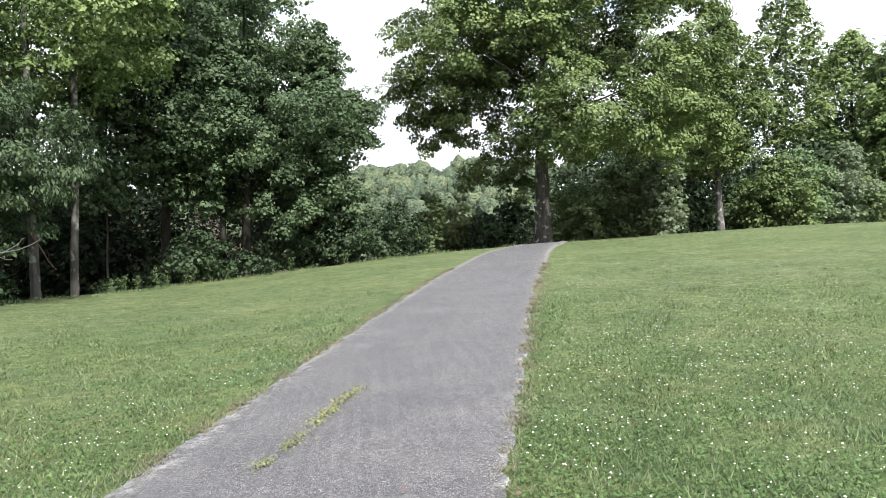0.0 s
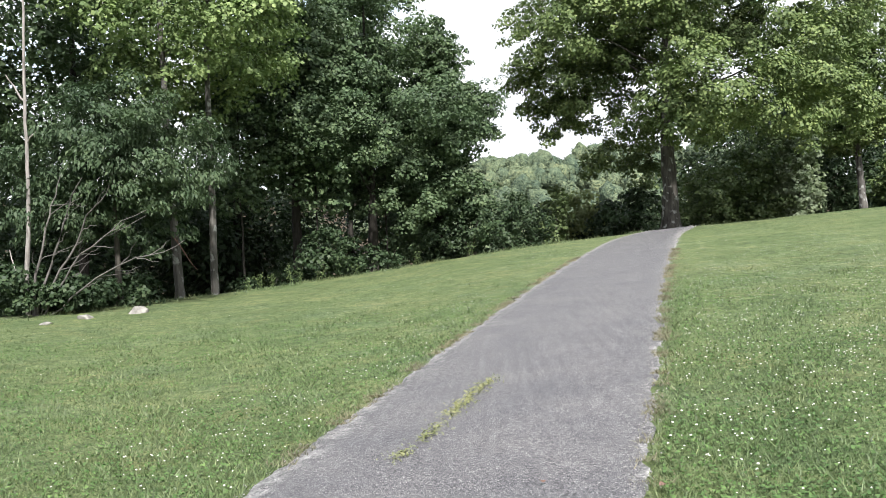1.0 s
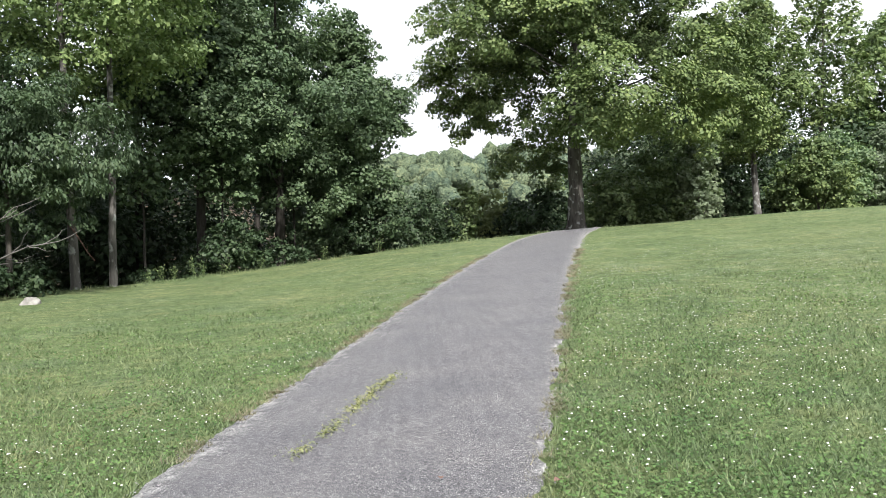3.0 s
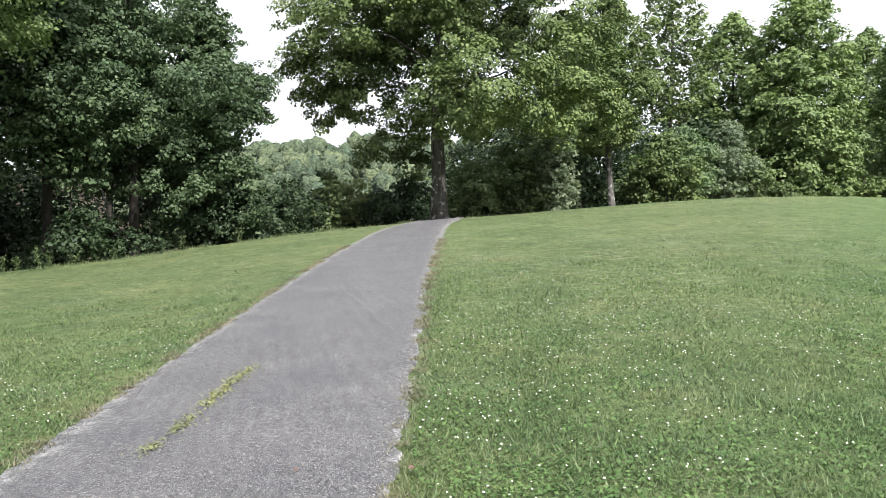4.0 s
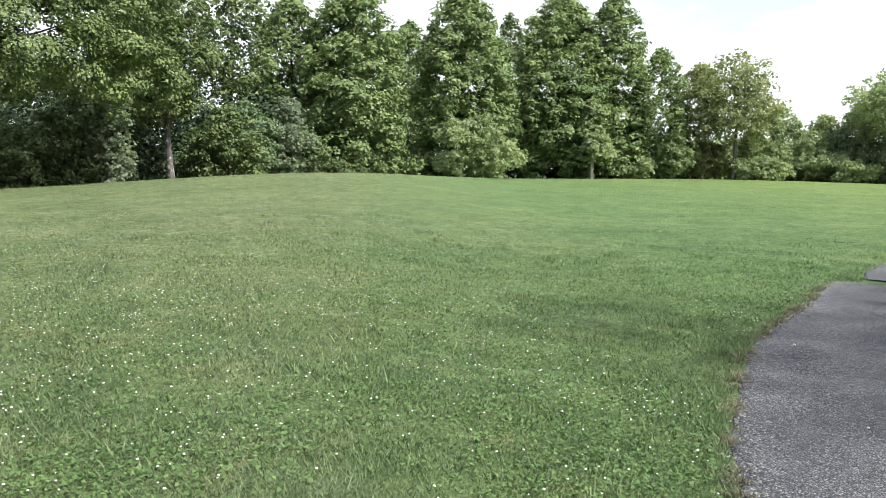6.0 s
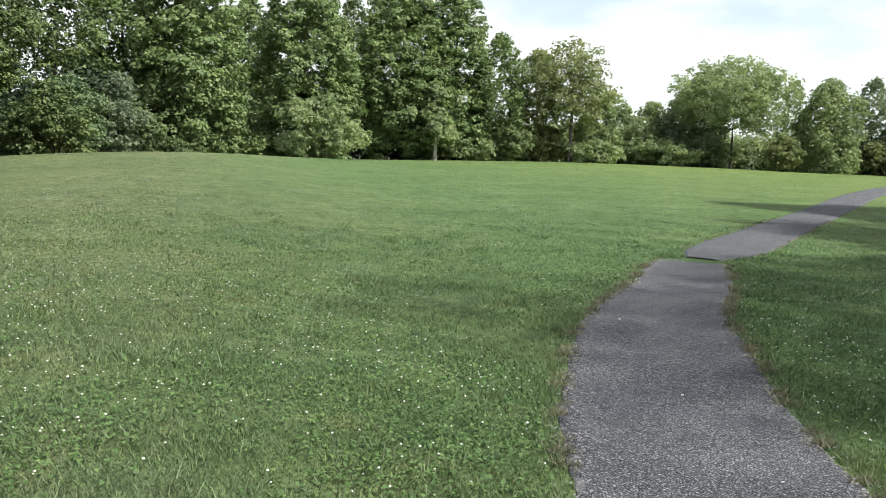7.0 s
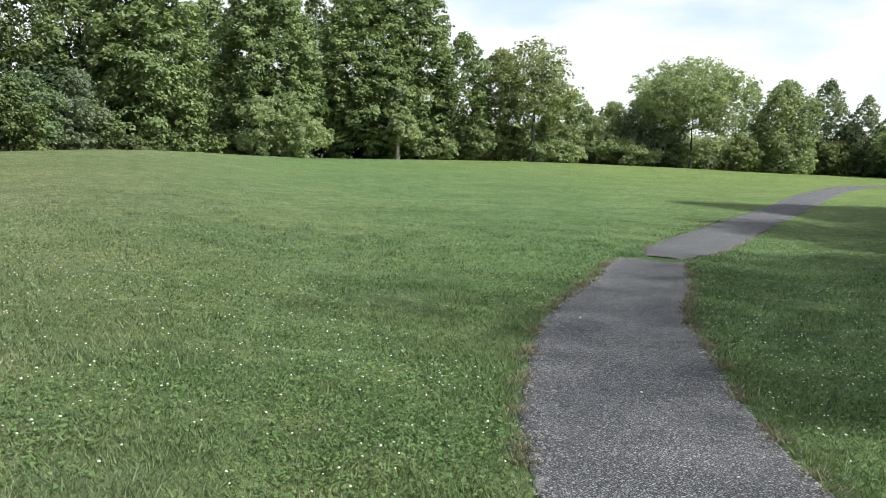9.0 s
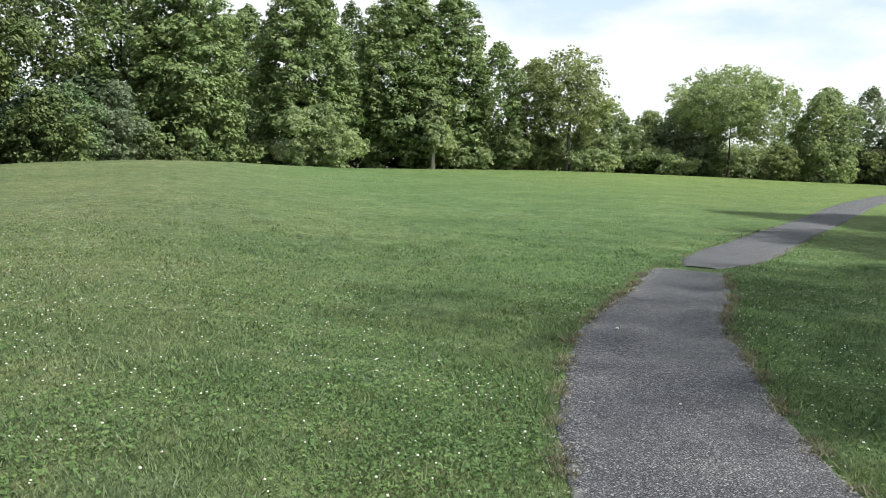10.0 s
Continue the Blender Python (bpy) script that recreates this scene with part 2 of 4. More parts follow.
DEADLEAF = plain_material("dead_leaf", (0.11, 0.065, 0.05), (0.21, 0.13, 0.1), 25)
CRUMB = plain_material("asphalt_crumb", (0.12, 0.115, 0.11), (0.3, 0.29, 0.27), 30, 0.9, 0.004)
GREYWOOD = plain_material("weathered_wood", (0.06, 0.055, 0.05), (0.16, 0.148, 0.135), 14)


# ---------------------------------------------------------------- mesh helpers
def mesh_of(name, verts, faces, material, smooth=False, wear=None):
    """A mesh from an (n, 3) array of points and an (m, k) array of faces."""
    verts, faces = np.asarray(verts, np.float32), np.asarray(faces, np.int32)
    me = bpy.data.meshes.new(name)
    me.vertices.add(len(verts))
    me.vertices.foreach_set("co", verts.ravel())
    me.loops.add(faces.size)
    me.loops.foreach_set("vertex_index", faces.ravel())
    me.polygons.add(len(faces))
    me.polygons.foreach_set("loop_start", np.arange(len(faces), dtype=np.int32) * faces.shape[1])
    if smooth:
        me.polygons.foreach_set("use_smooth", np.ones(len(faces), bool))
    if wear is not None:
        at = me.attributes.new("wear", "FLOAT", "POINT")
        at.data.foreach_set("value", np.asarray(wear, np.float32))
    me.materials.append(material)
    me.update(calc_edges=True)
    return me


def piece(name, me, parent=None, label=""):
    ob = new(name, me)
    ob.parent = parent
    if label:
        tagged(ob, label)
    return ob


def root(name, x, y, z, label, category, group=""):
    ob = new(name)
    ob.matrix_world = pose(x, y, z)
    ob.empty_display_size = 0.3
    return tagged(ob, label, category, group)


def tube(points, radii, sides=8, seed=0, rough=0.06):
    """A tapered tube along points, as verts and quads."""
    pts = np.asarray(points, float)
    rr = np.asarray(radii, float)
    g = np.random.default_rng(seed)
    way = np.gradient(pts, axis=0)
    way /= np.linalg.norm(way, axis=1)[:, None] + 1e-9
    ref = np.where(np.abs(way[:, 2:3]) > 0.9, np.array([[1.0, 0, 0]]), np.array([[0, 0, 1.0]]))
    a = np.cross(way, ref)
    a /= np.linalg.norm(a, axis=1)[:, None] + 1e-9
    b = np.cross(way, a)
    ang = np.arange(sides) * 2 * np.pi / sides
    wob = 1 + rough * g.standard_normal((len(pts), sides))
    v = pts[:, None, :] + rr[:, None, None] * wob[:, :, None] * (np.cos(ang)[None, :, None] * a[:, None, :] + np.sin(ang)[None, :, None] * b[:, None, :])
    i, j = np.meshgrid(np.arange(len(pts) - 1), np.arange(sides), indexing="ij")
    j2 = (j + 1) % sides
    f = np.stack([i * sides + j, i * sides + j2, (i + 1) * sides + j2, (i + 1) * sides + j], -1).reshape(-1, 4)
    return v.reshape(-1, 3), f


def join(parts):
    vs, fs, n = [], [], 0
    for v, f in parts:
        vs.append(v), fs.append(f + n)
        n += len(v)
    return np.concatenate(vs), np.concatenate(fs)


def unit(v):
    return v / (np.linalg.norm(v, axis=1)[:, None] + 1e-9)


def leaves_at(g, centre, normal, size, narrow=0.62, droop=0.0, kite=False):
    """One leaf for each centre, facing about along normal: a small triangle, or a kite folded along its midrib."""
    n = len(centre)
    t = g.standard_normal((n, 3))
    t[:, 2] -= droop * 2
    nn = unit(normal)
    t = unit(t - (t * nn).sum(1)[:, None] * nn)
    s = np.cross(nn, t)
    h = (size * g.uniform(0.65, 1.3, n))[:, None]
    if kite:
        mid = centre - t * h * 0.06 + nn * h * 0.1
        v = np.stack([centre - t * h * 0.42, mid + s * h * 0.5 * narrow, centre + t * h * 0.5, mid - s * h * 0.5 * narrow], 1)
        return v.reshape(-1, 3), np.arange(4 * n).reshape(-1, 4)
    v = np.stack([centre - t * h * 0.4 + s * h * 0.62 * narrow, centre - t * h * 0.4 - s * h * 0.62 * narrow, centre + t * h * 0.6], 1)
    return v.reshape(-1, 3), np.arange(3 * n).reshape(-1, 3)


def profile(shape, u):
    """Half-width of a crown at the height u (0 its foot, 1 its top)."""
    if shape == "column":
        return np.clip(np.minimum(0.8 + 0.6 * u, 1) * (1 - u ** 3.4) ** 0.55, 0.14, 1)
    if shape == "cone":
        return np.clip(np.minimum((u + 0.08) * 5, 1) * (1 - u) ** 0.85, 0.04, 1)
    if shape == "spread":
        return np.clip(np.sin(np.pi * np.clip(0.1 + 0.86 * u, 0, 1)) ** 0.55, 0.1, 1)
    return np.clip(np.sin(np.pi * np.clip(0.12 + 0.85 * u ** 0.9, 0, 1)) ** 0.7, 0.06, 1)


def crown_mesh(name, seed, height, radius, shape, material, leaf, cover=0.8, bough=0.36, flat=0.85, inner=0.35, droop=0.15, lobes=0.22, fill=13, ragged=0.2, crowd=2.6, spray=0.62, boughs=None, narrow=0.9, kite=True, stray=0.42):
    """A crown of leaf clumps on rounded boughs: foot at z = 0. Returns the mesh and the middles of the boughs."""
    g = np.random.default_rng(seed)
    if boughs is None:
        size = bough * radius
        nb = int(np.clip(crowd * (height * radius) / (size * size), 8, 260))
        u = (np.arange(nb) + g.uniform(0, 1, nb)) / nb
        phi = g.permutation(nb) * 2.39996 + g.normal(0, 0.5, nb)
        ph = g.uniform(0, 6.28, 3)
        lobe = 1 + lobes * (np.sin(3 * phi + 5 * u + ph[0]) * 0.5 + np.sin(5 * phi - 9 * u + ph[1]) * 0.35 + np.sin(2 * phi + 13 * u + ph[2]) * 0.4)
        rb = size * g.uniform(0.6, 1.35, nb) * (0.6 + 0.4 * profile(shape, u))
        rho = np.where(g.uniform(size=nb) < inner, g.uniform(0.05, 0.7, nb), g.uniform(0.85, 1.05, nb))
        r = np.maximum(radius * profile(shape, u) * lobe - rb * 0.55, 0.03) * rho
        z = rb * 0.5 + u * np.maximum(height - rb * 1.3, 0.2) - 0.1 * r
        b = np.stack([np.cos(phi) * r, np.sin(phi) * r, z], 1)
    else:
        b, rb = np.asarray(boughs)[:, :3], np.asarray(boughs)[:, 3]
        nb = len(b)
    kb = np.repeat(np.arange(nb), fill)
    d1 = unit(g.standard_normal((len(kb), 3)) + unit(b * np.array([1, 1, 0.1]))[kb] * 0.4)
    c = b[kb] + d1 * (rb[kb] * g.uniform(0.6, 1.0 + ragged, len(kb)))[:, None] * np.array([1, 1, flat])
    rc = rb[kb] * g.uniform(0.2, 0.46, len(kb)) * (13 / fill) ** 0.25
    wgt = rc ** 2
    total = int(cover * 12.6 * (rb ** 2).sum() / (0.46 * narrow * leaf * leaf))
    k = g.choice(len(kb), total, p=wgt / wgt.sum())
    d2 = unit(g.standard_normal((total, 3)))
    d2[:, 2] = np.where(g.uniform(size=total) < 0.72, np.abs(d2[:, 2]), d2[:, 2])
    out = g.uniform(0.3, 1.0, total) ** 0.45
    p = c[k] + d2 * (rc[k] * out * 1.12)[:, None] * np.array([1, 1, spray])
    p += g.standard_normal((total, 3)) * (rc[k] * 0.1)[:, None]
    p[:, 2] -= 0.3 * rc[k] * (d2[:, 0] ** 2 + d2[:, 1] ** 2)
    way = unit(g.standard_normal((len(kb), 3))) * 0.3
    nrm = d1[k] * 0.45 + d2 * 0.5 + way[k] + np.array([0, 0, 0.4]) + g.standard_normal((total, 3)) * stray
    v, f = leaves_at(g, p, nrm, np.full(total, leaf), narrow, droop, kite)
    return mesh_of(name, v, f, material), b


def wander(g, a, b, n, amount):
    """A slightly crooked line from a to b."""
    t = np.linspace(0, 1, n)[:, None]
    off = np.cumsum(g.standard_normal((n, 3)), 0) * amount
    off -= off[0] + t * (off[-1] - off[0])
    return np.asarray(a) * (1 - t) + np.asarray(b) * t + off


def make_tree(name, label, x, y, height, radius, foot, trunk_r, shape, leaf_mat, bark, leaf, seed, limbs=4, lean=(0, 0), group="", squash=1.0, flare=0.26, stem=0.93, lowest=0.95, **kw):
    """A tree with its foot on the ground: trunk, limbs and a crown of leaves."""
    g = np.random.default_rng(seed + 1000)
    z = float(ground_z(x, y)) - 0.05
    top = root(name, x, y, z, label, "tree", group)
    tip = np.array([lean[0], lean[1], height * stem])
    s = np.linspace(0, 1, 26) ** 1.8
    line = wander(g, (0, 0, 0), tip, 26, 0.012 * height / 10)
    line = np.stack([np.interp(s, np.linspace(0, 1, 26), line[:, i]) for i in range(3)], 1)
    rad = trunk_r * (1 - 0.9 * s ** 0.9) + trunk_r * flare * np.exp(-s * height / 0.36)
    v, f = tube(line, rad, 12, seed)
    piece("trunk", mesh_of("trunk", v, f, bark, True), top)
    me, c = crown_mesh("crown", seed, height - foot, radius, shape, leaf_mat, leaf, **kw)
    crown = piece("crown", me, top)
    crown.location = (lean[0] * 0.6, lean[1] * 0.6, foot)
    crown.scale = (squash, 1, 1)
    ends = c[np.argsort(-np.hypot(c[:, 0], c[:, 1]))[: max(limbs * 3, 1)]] * np.array([squash, 1, 1]) + np.array([lean[0] * 0.6, lean[1] * 0.6, foot])
    for i in range(limbs):
        e = ends[i * 3 % len(ends)]
        h0 = np.clip(e[2] - 0.45 * np.hypot(e[0], e[1]), max(foot * lowest, 0.3), height * min(0.8, stem * 0.92))
        s0 = h0 / (height * stem)
        a = np.array([np.interp(s0, s, line[:, i]) for i in range(3)])
        pts = wander(g, a, a + (e - a) * 0.88, 9, 0.05)
        pts[:, 2] += np.sin(np.linspace(0, np.pi, 9)) * 0.06 * np.linalg.norm(e - a)
        r0 = trunk_r * (1 - 0.9 * s0 ** 0.9) * 0.28
        v, f = tube(pts, np.linspace(r0, r0 * 0.15, 9), 7, seed + i)
        piece("limb", mesh_of("limb", v, f, bark, True), top)
    return top


def make_shrub(name, label, x, y, height, radius, leaf_mat, leaf, seed, bark=None, group="", foot=0.1, squash=1.0, shape="spread", **kw):
    """A shrub of several stems under a low crown of leaves."""
    g = np.random.default_rng(seed + 2000)
    z = float(ground_z(x, y)) - 0.05
    top = root(name, x, y, z, label, "shrub", group)
    kw.setdefault("inner", 0.3)
    me, c = crown_mesh("foliage", seed, height - foot, radius, shape, leaf_mat, leaf, **kw)
    fol = piece("foliage", me, top)
    fol.location = (0, 0, foot)
    fol.scale = (squash, 1, 1)
    for i in range(4):
        e = c[g.integers(len(c))] * 0.8
        v, f = tube(wander(g, (g.uniform(-.1, .1), g.uniform(-.1, .1), 0), (e[0] * squash, e[1], e[2] + foot), 7, 0.03), np.linspace(0.035, 0.008, 7), 6, i)
        piece("stem", mesh_of("stem", v, f, bark or BARK_DARK, True), top)
    return top


def polar(az, d):
    return d * math.sin(radians(az)), d * math.cos(radians(az))


# ---------------------------------------------------------------- ground
# brow of the rise all round: azimuth, its height angle from the eye, its distance
BROW = np.array([(-180, -3, 30), (-120, -4, 25), (-60, -5.4, 22), (-33, -5.5, 22), (-25, -5.1, 25), (-18, -4.6, 27), (-11, -3.8, 30), (-4, -2.8, 32),
                 (6.5, -1.73, 35), (14, -1.15, 37), (21, -.52, 40), (28, -.13, 42), (32, -.17, 45), (36, -.36, 56), (39, -.38, 68), (44, -.23, 75),
                 (52, -.05, 78), (60, -.1, 80), (70, -.28, 85), (76, -.25, 85), (110, -.6, 60), (180, -3, 30)], float)
BROW_Z = EYE + BROW[:, 2] * np.tan(np.radians(BROW[:, 1]))


def ground_z(x, y):
    """Height of the ground: a gentle rise to the brow, a wooded slope beyond it on one side, level field on the other, a far hill."""
    x, y = np.asarray(x, float), np.asarray(y, float)
    a, d = np.degrees(np.arctan2(x, y)), np.hypot(x, y)
    far, top = 0.0, 0.0
    for o in (-4, -2, 0, 2, 4):
        b = (a + o + 180) % 360 - 180
        far = far + np.interp(b, BROW[:, 0], BROW[:, 2]) / 5
        top = top + np.interp(b, BROW[:, 0], BROW_Z) / 5
    z = top * np.minimum(d / far, 1) ** 1.1
    past = np.maximum(d - far, 0)
    west = np.clip((26 - a) / 14, 0, 1) * np.clip((a + 150) / 30, 0, 1)
    z = z - west * np.minimum(0.16 * past * np.minimum(past / 6, 1), 7)
    mound = np.clip((a - 20) / 8, 0, 1) * np.clip((42 - a) / 6, 0, 1)
    z = z - mound * np.minimum(0.03 * past, 0.6)
    hill = np.clip((d - 90) / 80, 0, 1)
    z = z + west * hill * hill * (3 - 2 * hill) * 13
    return z


def wood_floor(x, y):
    """1 where leaf litter covers the ground under the woods, 0 on the lawn."""
    a, d = np.degrees(np.arctan2(x, y)), np.hypot(x, y)
    edge = np.interp(a, BROW[:, 0], BROW[:, 2]) + np.where(a < 22, 1.0, 14.0)
    return np.clip((d - edge) / 1.5, 0, 1)


def build_ground():
    az = np.radians(np.concatenate([np.arange(-180, -45, 5), np.arange(-45, 85, 0.75), np.arange(85, 180, 5)]))
    dist = np.concatenate([[0.0], np.geomspace(0.6, 95, 130), np.geomspace(100, 220, 24), [300, 500, 900, 1600, 2600]])
    A, R = np.meshgrid(az, dist, indexing="ij")
    X, Y = R * np.sin(A), R * np.cos(A)
    Z = ground_z(X, Y)
    n, m = A.shape
    i, j = np.meshgrid(np.arange(n), np.arange(m - 1), indexing="ij")
    i2 = (i + 1) % n
    f = np.stack([i * m + j, i * m + j + 1, i2 * m + j + 1, i2 * m + j], -1).reshape(-1, 4)
    v = np.stack([X, Y, Z], -1).reshape(-1, 3)
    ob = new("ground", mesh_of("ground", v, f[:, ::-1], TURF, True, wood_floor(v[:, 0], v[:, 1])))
    return tagged(ob, "mown green lawn with clover rising to a low brow", "lawn", kind="structure")


build_ground()


# ---------------------------------------------------------------- paths
def smooth_line(points, step=0.25):
    """A smooth line through (x, y, width) points."""
    p = np.asarray(points, float)
    p = np.vstack([2 * p[0] - p[1], p, 2 * p[-1] - p[-2]])
    out = []
    for k in range(1, len(p) - 2):
        n = max(2, int(np.hypot(*(p[k + 1] - p[k])[:2]) / step))
        t = np.linspace(0, 1, n, endpoint=False)[:, None]
        out.append(0.5 * (2 * p[k] + (p[k + 1] - p[k - 1]) * t + (2 * p[k - 1] - 5 * p[k] + 4 * p[k + 1] - p[k + 2]) * t ** 2 + (3 * p[k] - p[k - 1] - 3 * p[k + 1] + p[k + 2]) * t ** 3))
    return np.vstack(out + [p[-2:-1]])


LEFT_PATH = [(-2.2, -9, 2.3), (-1.75, -3, 2.3), (-1.2, 1.5, 2.28), (-0.83, 5.5, 2.38), (-0.5, 8.5, 2.5), (0.1, 13.6, 2.45), (0.89, 19.7, 2.46), (1.76, 25.5, 2.4), (2.42, 29.6, 2.28), (3.05, 32.2, 2.05), (3.85, 34.6, 1.7), (4.3, 37.6, 1.6), (4.6, 41, 1.6), (4.8, 47, 1.6)]
NEAR_SLAB = [(-1.6, -4.6, 1.5), (0.5, -1.3, 1.5), (2.4, 0.55, 1.46), (3.88, 2.0, 1.45), (5.0, 2.98, 1.43), (6.7, 4.16, 1.42), (7.87, 4.88, 1.25), (9.75, 5.74, 1.17), (11.0, 6.42, 1.08), (11.65, 6.68, 0.98)]
FAR_SLAB = [(12.2, 6.85, 0.56), (12.75, 7.02, 0.9), (13.4, 7.2, 1.12), (14.6, 7.52, 1.26), (19.3, 8.87, 1.2), (26.05, 10.77, 1.22), (38.07, 14.24, 1.4), (49.5, 16.95, 1.4), (55.5, 17.5, 1.3), (61, 16.4, 1.3), (66, 13, 1.3), (69, 8, 1.3)]


def ribbon(points, seed, lift=0.02, step=0.06, rough=1.0):
    """An asphalt strip on the ground with crumbled, uneven edges."""
    line = smooth_line(points, step)
    way = np.gradient(line[:, :2], axis=0)
    way /= np.linalg.norm(way, axis=1)[:, None]
    side = np.stack([way[:, 1], -way[:, 0]], 1)
    g = np.random.default_rng(seed)
    n = len(line)

    def ragged():
        k = np.convolve(g.standard_normal(n + 20), np.ones(9) / 9, "same")[10:-10] * 0.055
        return (k + g.standard_normal(n) * 0.009) * rough
    across = np.array([-1.0, -0.985, -0.86, -0.6, -0.3, 0, 0.3, 0.6, 0.86, 0.985, 1.0])
    el, er = ragged(), ragged()
    half = line[:, 2:3] / 2
    off = across[None, :] * half
    off[:, :3] -= el[:, None] * np.array([1, 1, 0.6])
    off[:, -3:] += er[:, None] * np.array([0.6, 1, 1])
    P = line[:, None, :2] + off[..., None] * side[:, None, :]
    Z = ground_z(P[..., 0], P[..., 1]) + lift - 0.012 * np.abs(across)[None, :] ** 4
    Z[:, 0] -= 0.06
    Z[:, -1] -= 0.06
    m = len(across)
    i, j = np.meshgrid(np.arange(n - 1), np.arange(m - 1), indexing="ij")
    f = np.stack([i * m + j, i * m + j + 1, (i + 1) * m + j + 1, (i + 1) * m + j], -1).reshape(-1, 4)
    wear = np.tile(np.array([1, 1, 0.78, 0.42, 0.2, 0.15, 0.2, 0.35, 0.5, 0.88, 1.0]), n)
    return np.concatenate([P, Z[..., None]], -1).reshape(-1, 3), f[:, ::-1], wear


def build_path(name, points, seed, label, material, lift=0.02, worn=1.0, rough=1.0):
    v, f, w = ribbon(points, seed, lift, rough=rough)
    w = w * worn
    return tagged(new(name, mesh_of(name, v, f, material, True, w)), label, "path", kind="structure")


build_path("path_1", LEFT_PATH, 3, "worn grey asphalt footpath with pale crumbled edges", ASPHALT, 0.028, rough=1.0)
build_path("path_2", NEAR_SLAB, 4, "grey asphalt footpath slab ending at a joint", ASPHALT_COARSE, 0.02, 0.9, 0.6)
build_path("path_3", FAR_SLAB, 5, "grey asphalt footpath slab curving across the lawn", ASPHALT_COARSE, worn=0.84)

PATH_LINES = [smooth_line(p, 0.2) for p in (LEFT_PATH, NEAR_SLAB, FAR_SLAB)]


def path_gap(x, y):
    """Distance from each point to the nearest asphalt edge (negative on the asphalt)."""
    best = np.full(len(x), 99.0)
    for line in PATH_LINES:
        for k in range(0, len(line), 2):
            dx, dy = x - line[k, 0], y - line[k, 1]
            best = np.minimum(best, np.hypot(dx, dy) - line[k, 2] / 2)
    return best


# ---------------------------------------------------------------- big trees
def plant(name, label, az, d, top_el, half_deg, foot_el, trunk_r, shape, leaf_mat, bark, leaf, seed, **kw):
    """A tree placed by its bearing and distance; heights by their angles from the eye."""
    x, y = polar(az, d)
    z = float(ground_z(x, y))
    height = EYE + d * math.tan(radians(top_el)) - z
    foot = max(EYE + d * math.tan(radians(foot_el)) - z, 0.05)
    return make_tree(name, label, x, y, height, d * math.tan(radians(half_deg)), foot, trunk_r, shape, leaf_mat, bark, leaf, seed, **kw)


def bush(name, label, az, d, top_el, half_deg, leaf_mat, leaf, seed, **kw):
    x, y = polar(az, d)
    z = float(ground_z(x, y))
    return make_shrub(name, label, x, y, max(EYE + d * math.tan(radians(top_el)) - z, 0.3), d * math.tan(radians(half_deg)), leaf_mat, leaf, seed, **kw)


# boughs of the large oak: across, away, up, radius
# bough (3.6, -3.4, 13.2) is unseen, added to shade the crown behind it
OAK = [(-0.9, 0.8, 4.3, 1.2), (0.7, 2.2, 4.4, 1.3), (-1.8, 0.0, 6.7, 1.5), (-4.3, 0.0, 6.1, 1.4), (-3.2, 0.4, 7.3, 1.7), (-2.0, 0.6, 8.8, 1.6), (2.6, 3.2, 9.6, 2.5), (5.2, 2.8, 9.4, 2.3), (4.2, 3.2, 12.4, 2.6), (0.8, 2.6, 11.6, 2.4), (5.6, 2.6, 7.0, 1.9), (-3.0, -3.0, 8.4, 2.2), (-4.9, 0.2, 6.7, 1.7), (-4.8, 0.6, 5.0, 1.35), (-3.4, 0.8, 5.4, 1.5), (-2.7, 1.4, 6.3, 1.8), (-1.6, 2.4, 3.7, 1.2), (1.7, -2.8, 5.2, 2.2), (3.8, -1.6, 4.7, 1.9), (2.0, 1.6, 8.2, 2.0), (3.6, -3.4, 13.2, 2.3),
       (4.8, 0, 7.2, 2.2), (0.2, 1.2, 10.6, 2.6), (-2.8, 0, 10.8, 2.5), (3.3, 1.3, 10.8, 2.2), (-0.8, 0, 13.2, 2.6), (2.3, 0, 13.0, 2.4), (2.6, 2.6, 6.6, 2.3), (4.8, 2.2, 5.0, 1.9), (-3.4, 2.0, 8.6, 2.0), (-5.3, -0.4, 8.6, 1.4), (-0.6, 2.2, 8.2, 2.4), (0.2, 1.8, 5.6, 1.6), (0.4, -1.9, 4.9, 1.4), (5.6, -0.5, 4.4, 1.5), (-0.7, -1.4, 9.0, 1.8), (-2.6, 1.2, 3.0, 1.2), (-0.9, 2.6, 2.5, 1.1),
       (0.1, -1.7, 4.2, 1.1), (1.0, -2.4, 4.3, 1.3), (0.4, -1.6, 6.9, 1.2), (0.1, -2.0, 8.7, 1.5)]
OAK = [(a, b + (1.8 if a < -1 else 0), z, r) for a, b, z, r in OAK]
oak_az = radians(6.4)
oak_boughs = [(a * math.cos(oak_az) + b * math.sin(oak_az), -a * math.sin(oak_az) + b * math.cos(oak_az), z - 3.0, r * 0.9) for a, b, z, r in OAK]
ox, oy = polar(6.4, 36.3)
make_tree("oak_tree", "large broad oak with lichen-spotted grey trunk at path end", ox, oy, 15.5, 6, 3.0, 0.33, "spread", LEAF_OAK, BARK_OAK, 0.135, 11, limbs=9, flare=0.55, lowest=1.5, cover=0.88, fill=26, ragged=0.3, spray=0.58, stray=0.27, boughs=oak_boughs)
plant("oak_tree", "oak with slim grey trunk and bright crown", 17.5, 47, 13.0, 3.2, 2.6, 0.2, "oval", LEAF_OAK, BARK_GREY, 0.155, 12, lean=(-0.9, 0), stray=0.27, limbs=5, bough=0.3, cover=0.5, fill=18)

